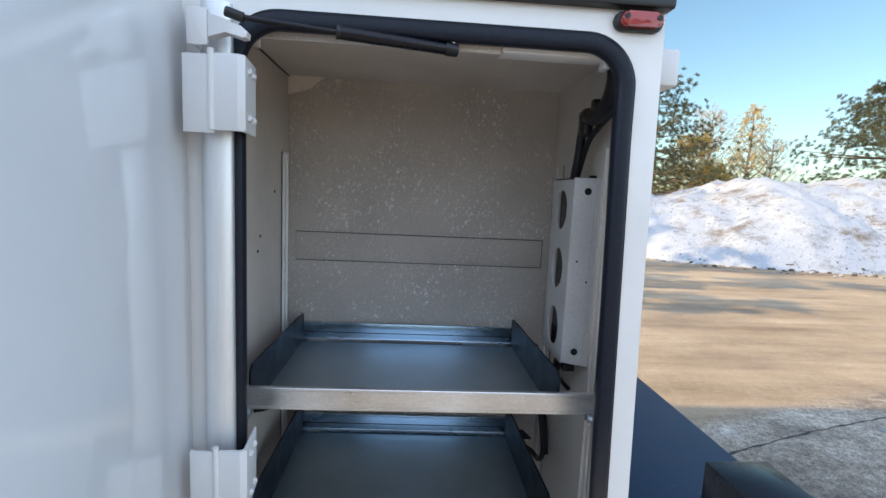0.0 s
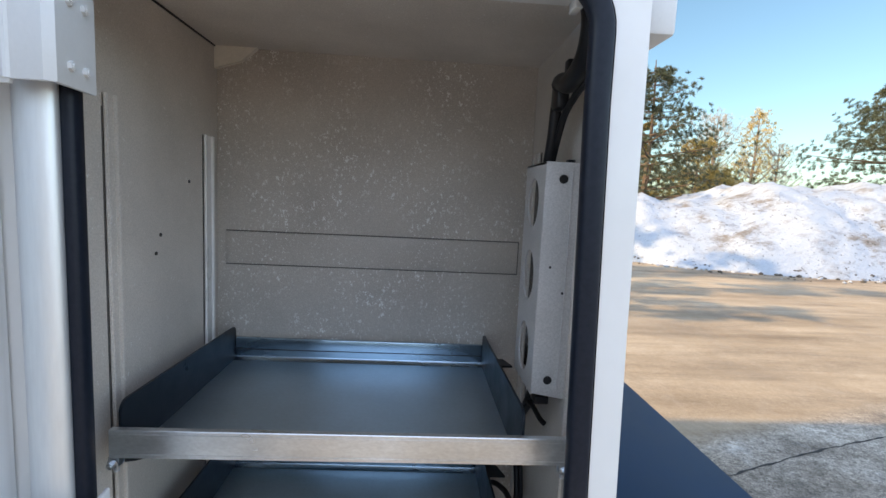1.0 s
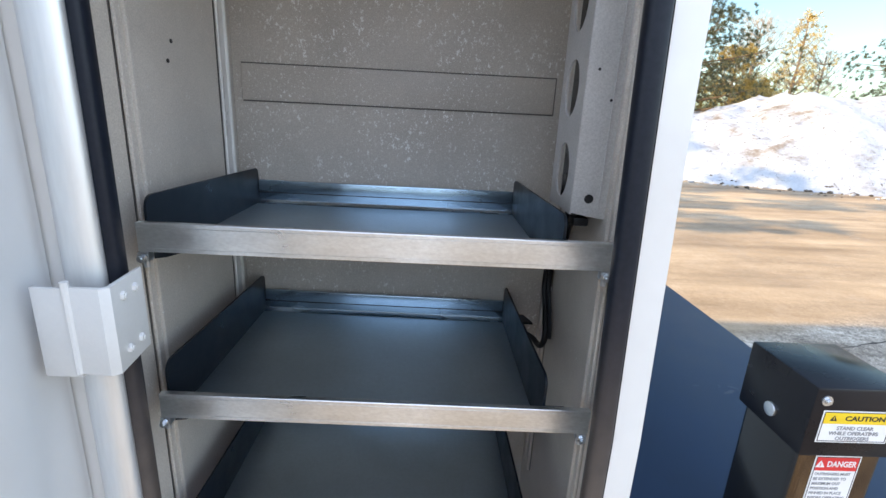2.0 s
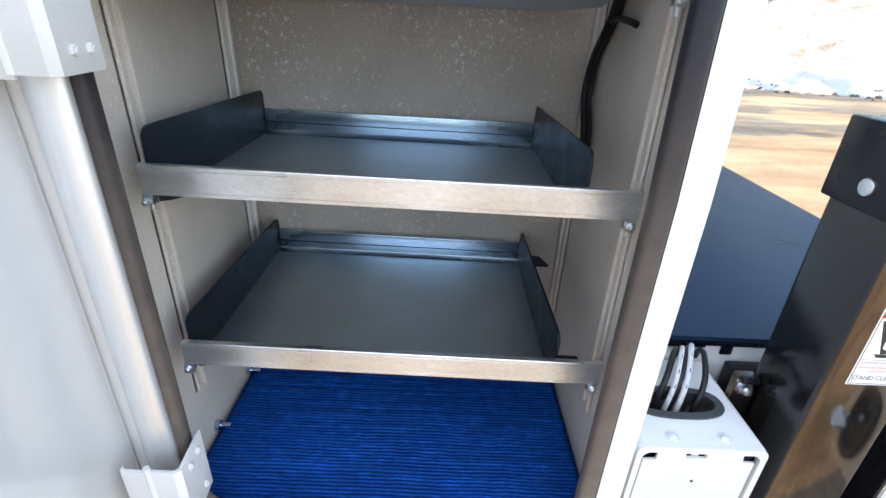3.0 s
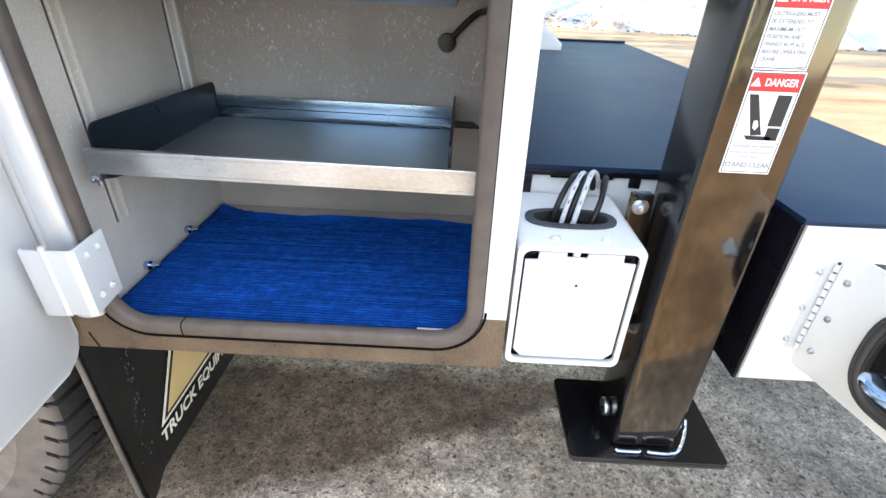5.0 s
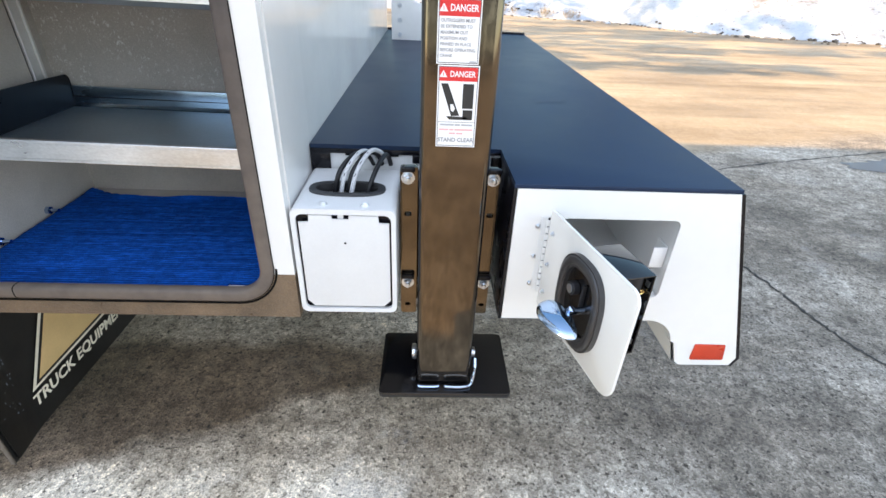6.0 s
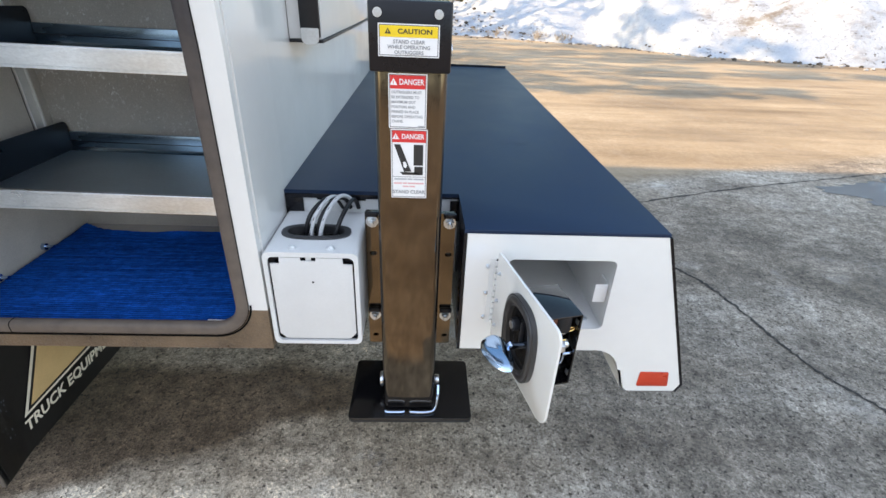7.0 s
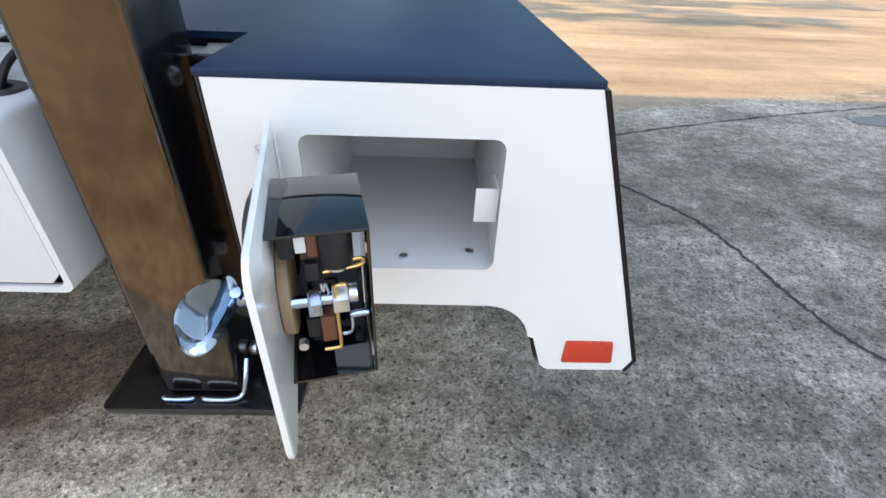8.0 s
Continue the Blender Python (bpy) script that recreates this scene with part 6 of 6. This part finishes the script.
# ---- trees ----
def tuft_cloud(centers, dirs, length, blades, width, rnd):
    """Bunches of narrow blades round each centre."""
    verts, faces = [], []
    for c, d in zip(centers, dirs):
        for _ in range(blades):
            v = Vector((rnd.gauss(0, 1), rnd.gauss(0, 1), rnd.gauss(0, 1))).normalized() * 0.9 + d * 0.8
            v = v.normalized() * length * rnd.uniform(0.6, 1.1)
            s = v.cross(Vector((rnd.gauss(0, 1), rnd.gauss(0, 1), rnd.gauss(0, 1)))).normalized() * width * rnd.uniform(0.7, 1.3)
            i = len(verts)
            verts += [c - s * 0.4, c + v * 0.55 - s, c + v, c + v * 0.55 + s]
            faces.append((i, i + 1, i + 2, i + 3))
    return verts, faces


def raw_part(name, verts, faces, material, parent):
    me = bpy.data.meshes.new(name)
    base = BASES[parent.name]
    me.from_pydata([tuple(Vector(v) - base) for v in verts], [], faces)
    me.materials.append(material)
    ob = new(name, me)
    ob.parent = parent
    BASES[ob.name] = base
    return ob


def tree(name, base, height, reach, low, whorls, per, rise, tuft_len, blades, width, leaf, label, seed, per_branch=7, bark=BARK, taper=0.75):
    rnd = random.Random(seed)
    ob = thing(name, base, label, "tree", "pines round the yard" if "yard" in label else "trees behind the snow bank")
    b = Vector(base)
    lean = Vector((rnd.uniform(-0.03, 0.03), rnd.uniform(-0.03, 0.03), 1))
    wood = tube([b + lean * height * t + Vector((0.06 * math.sin(5 * t + seed), 0.05 * math.cos(4 * t), 0)) for t in [i / 12 for i in range(13)]], height * 0.020, 8, r_end=0.02)
    cs, ds = [], []
    for w in range(whorls):
        t = low + (0.985 - low) * (w + rnd.uniform(-0.3, 0.3)) / whorls
        t = max(low, min(0.98, t))
        z = b + lean * height * t
        span = reach * (1 - ((t - low) / (1 - low)) ** 1.3 * taper) * rnd.uniform(0.75, 1.15)
        a0 = rnd.uniform(0, 6.28)
        for k in range(per):
            if rnd.random() < 0.14:
                continue
            a = a0 + 2 * math.pi * k / per + rnd.uniform(-0.35, 0.35)
            ln = span * rnd.uniform(0.6, 1.15)
            out = Vector((math.cos(a), math.sin(a), 0))
            pts = [z, z + out * ln * 0.5 + Vector((0, 0, ln * rise * 0.35)), z + out * ln + Vector((0, 0, ln * rise + rnd.uniform(-0.1, 0.15)))]
            sp = spline(pts, 5)
            tube(sp, 0.012 + 0.011 * ln, 5, bm=wood, r_end=0.006)
            for i in range(per_branch):
                q = rnd.uniform(0.35, 1.0) ** 0.8
                j = min(len(sp) - 2, int(q * (len(sp) - 1)))
                c = sp[j].lerp(sp[j + 1], rnd.random())
                off = Vector((rnd.gauss(0, 1), rnd.gauss(0, 1), rnd.gauss(0, 0.6))) * ln * 0.15
                cs.append(c + off)
                ds.append((out * 0.5 + Vector((0, 0, 0.6)) + off.normalized() * 0.5).normalized())
    part("trunk", wood, bark, ob)
    vs, fs = tuft_cloud(cs, ds, tuft_len, blades, width, rnd)
    raw_part("crown", vs, fs, leaf, ob)
    return ob


PINE = "green pine with open needle-tufted branches"
tree("pine_tree", (11.3, 21.5, 1.0), 7.6, 4.3, 0.08, 13, 6, 0.16, 0.19, 38, 0.008, NEEDLES, PINE, 11, 30)
tree("pine_tree", (12.3, 24.5, 1.0), 5.4, 3.0, 0.06, 10, 6, 0.18, 0.18, 36, 0.009, OLIVE, "olive conifer catching the low sun", 14, 24)
tree("pine_tree", (23.0, 20.0, 1.2), 8.0, 4.7, 0.13, 13, 7, 0.10, 0.20, 40, 0.007, NEEDLES, PINE, 17, 42, taper=0.92)
tree("larch_tree", (14.9, 23.2, 1.0), 4.4, 2.0, 0.04, 14, 7, 0.45, 0.17, 18, 0.008, GOLDEN, "small ochre conifer lit by low sun", 21, 16, TWIG)
tree("larch_tree", (18.6, 24.4, 1.0), 6.2, 1.7, 0.03, 15, 6, 0.95, 0.17, 13, 0.007, GOLDEN, "taller ochre conifer lit by low sun", 23, 13, TWIG)
tree("birch_tree", (17.0, 25.4, 1.0), 6.0, 2.2, 0.06, 14, 7, 1.1, 0.24, 8, 0.006, DRYTWIG, "pale bare twiggy birch", 27, 10, TWIG)
tree("birch_tree", (20.4, 25.0, 1.0), 4.4, 2.4, 0.03, 12, 7, 0.8, 0.22, 8, 0.007, DRYTWIG, "pale bare twiggy birch", 29, 10, TWIG)
tree("larch_tree", (15.9, 23.0, 0.9), 2.9, 1.7, 0.04, 9, 8, 0.5, 0.17, 22, 0.009, GOLDEN, "low ochre conifer bush behind the bank", 61, 16, TWIG)
for p, hh, sd in (((1.2, 24.0, 0.4), 9.0, 51), ((2.6, 26.5, 0.4), 10.5, 53), ((3.9, 24.8, 0.5), 9.5, 55), ((5.6, 28.0, 0.6), 10.0, 57)):
    tree("pine_tree", p, hh, 2.2, 0.03, 12, 5, 0.05, 0.26, 12, 0.020, NEEDLES, "dark pine trunk among brush behind the snow bank", sd, 8)
# out of view, placed for the tree shadows on yard and bank
for p, hh, sd in (((-9.0, 7.0, 0.0), 9.0, 31), ((-8.0, 9.2, 0.0), 10.5, 33), ((-11.0, 10.9, 0.0), 12.0, 35), ((-7.5, 12.4, 0.0), 10.0, 37), ((-12.0, 14.3, 0.0), 12.5, 39), ((-3.0, 17.0, 0.0), 9.5, 43), ((-6.0, 19.5, 0.0), 11.0, 45)):
    tree("pine_tree", p, hh, 1.5, 0.3, 10, 4, 0.35, 0.34, 8, 0.040, NEEDLES, "tall thin pine standing beside the yard", sd, 8)
# unseen row behind the viewpoint, added to darken reflections
unseen_pine = tree("pine_tree", (-14.0, -27, 0.0), 11.0, 3.6, 0.06, 14, 7, 0.15, 0.34, 14, 0.035, NEEDLES, "unseen tall pine added at the edge of the yard", 41, 12)
for k, (x, y) in enumerate(((-8.5, -29), (-3.2, -27), (2.0, -30), (7.4, -28), (13.0, -29.5))):
    copy_thing(unseen_pine, pose(x, y, 0, 0, 0, 47 * k))


# ---- clods and dry weeds along the foot of the snow ----
def bank_foot(x):
    return smooth_line(x, BANK_FOOT) + 0.35 * noise.noise(Vector((x * 0.5, 3.1, 0)))


def clods():
    rnd = random.Random(77)
    ball = bmesh.new()
    bmesh.ops.create_icosphere(ball, subdivisions=1, radius=1.0)
    shape = [v.co.copy() for v in ball.verts]
    tris = [[v.index for v in f.verts] for f in ball.faces]
    ball.free()
    verts, faces = [], []
    for _ in range(900):
        x = rnd.uniform(0, 17)
        d = rnd.gauss(0.25, 0.5) if rnd.random() < 0.8 else rnd.uniform(0, 2.5)
        r = 0.02 + 0.06 * rnd.random() ** 2.5
        y = bank_foot(x) + d
        z = r * 0.3 if d < 0.1 else 0.10 + 0.55 * (d - 0.1)
        i = len(verts)
        for p in shape:
            k = r * rnd.uniform(0.65, 1.25)
            verts.append((x + p.x * k * 1.3, y + p.y * k, z + p.z * k * 0.7))
        faces += [[i + j for j in f] for f in tris]
    me = bpy.data.meshes.new("snow_clods")
    me.from_pydata(verts, [], faces)
    me.materials.append(CLODS)
    return tagged(new("snow_clods", me), "scattered lumps of dirty ice and earth along the bank", "clods", kind="stuff")


def weeds():
    rnd = random.Random(81)
    cs, ds = [], []
    for cx, spread, count in ((3.5, 0.3, 4), (4.8, 0.15, 5), (5.35, 0.2, 8), (1.6, 0.8, 5)):
        for _ in range(count):
            x = rnd.gauss(cx, spread)
            cs.append(Vector((x, bank_foot(x) + rnd.uniform(-0.15, 0.35), rnd.uniform(0.0, 0.12))))
            ds.append(Vector((rnd.uniform(-0.3, 0.3), rnd.uniform(-0.3, 0.3), 1.6)))
    vs, fs = tuft_cloud(cs, ds, 0.32, 16, 0.006, rnd)
    me = bpy.data.meshes.new("dry_weeds")
    me.from_pydata([tuple(v) for v in vs], [], fs)
    me.materials.append(DRYTWIG)
    return tagged(new("dry_weeds", me), "tufts of dry straw-coloured weeds at the snow's edge", "weeds", kind="stuff")


clods()
weeds()

# ---- scuffs on the deck ----
for k, (x, y, a, ln) in enumerate(((1.300, 0.560, 0.5, 0.030), (1.325, 0.585, -0.6, 0.022), (1.352, 0.566, -0.2, 0.028), (1.372, 0.590, 0.7, 0.016), (1.340, 0.545, 0.2, 0.014), (1.285, 0.590, 1.2, 0.012), (1.215, 0.590, 0.1, 0.014), (0.93, 0.62, 0.4, 0.006))):
    rnd = random.Random(60 + k)
    own = bmesh.new()
    rim = []
    for i in range(18):
        th = 2 * math.pi * i / 18
        q = rnd.uniform(0.5, 1.1)
        u, v = ln * q * math.cos(th), 0.30 * ln * q * math.sin(th)
        rim.append(own.verts.new((x + u * math.cos(a) - v * math.sin(a), y + u * math.sin(a) + v * math.cos(a), 0.9251)))
    own.faces.new(rim)
    part("scuff", own, DECK_SCUFF, deck, smooth=0)
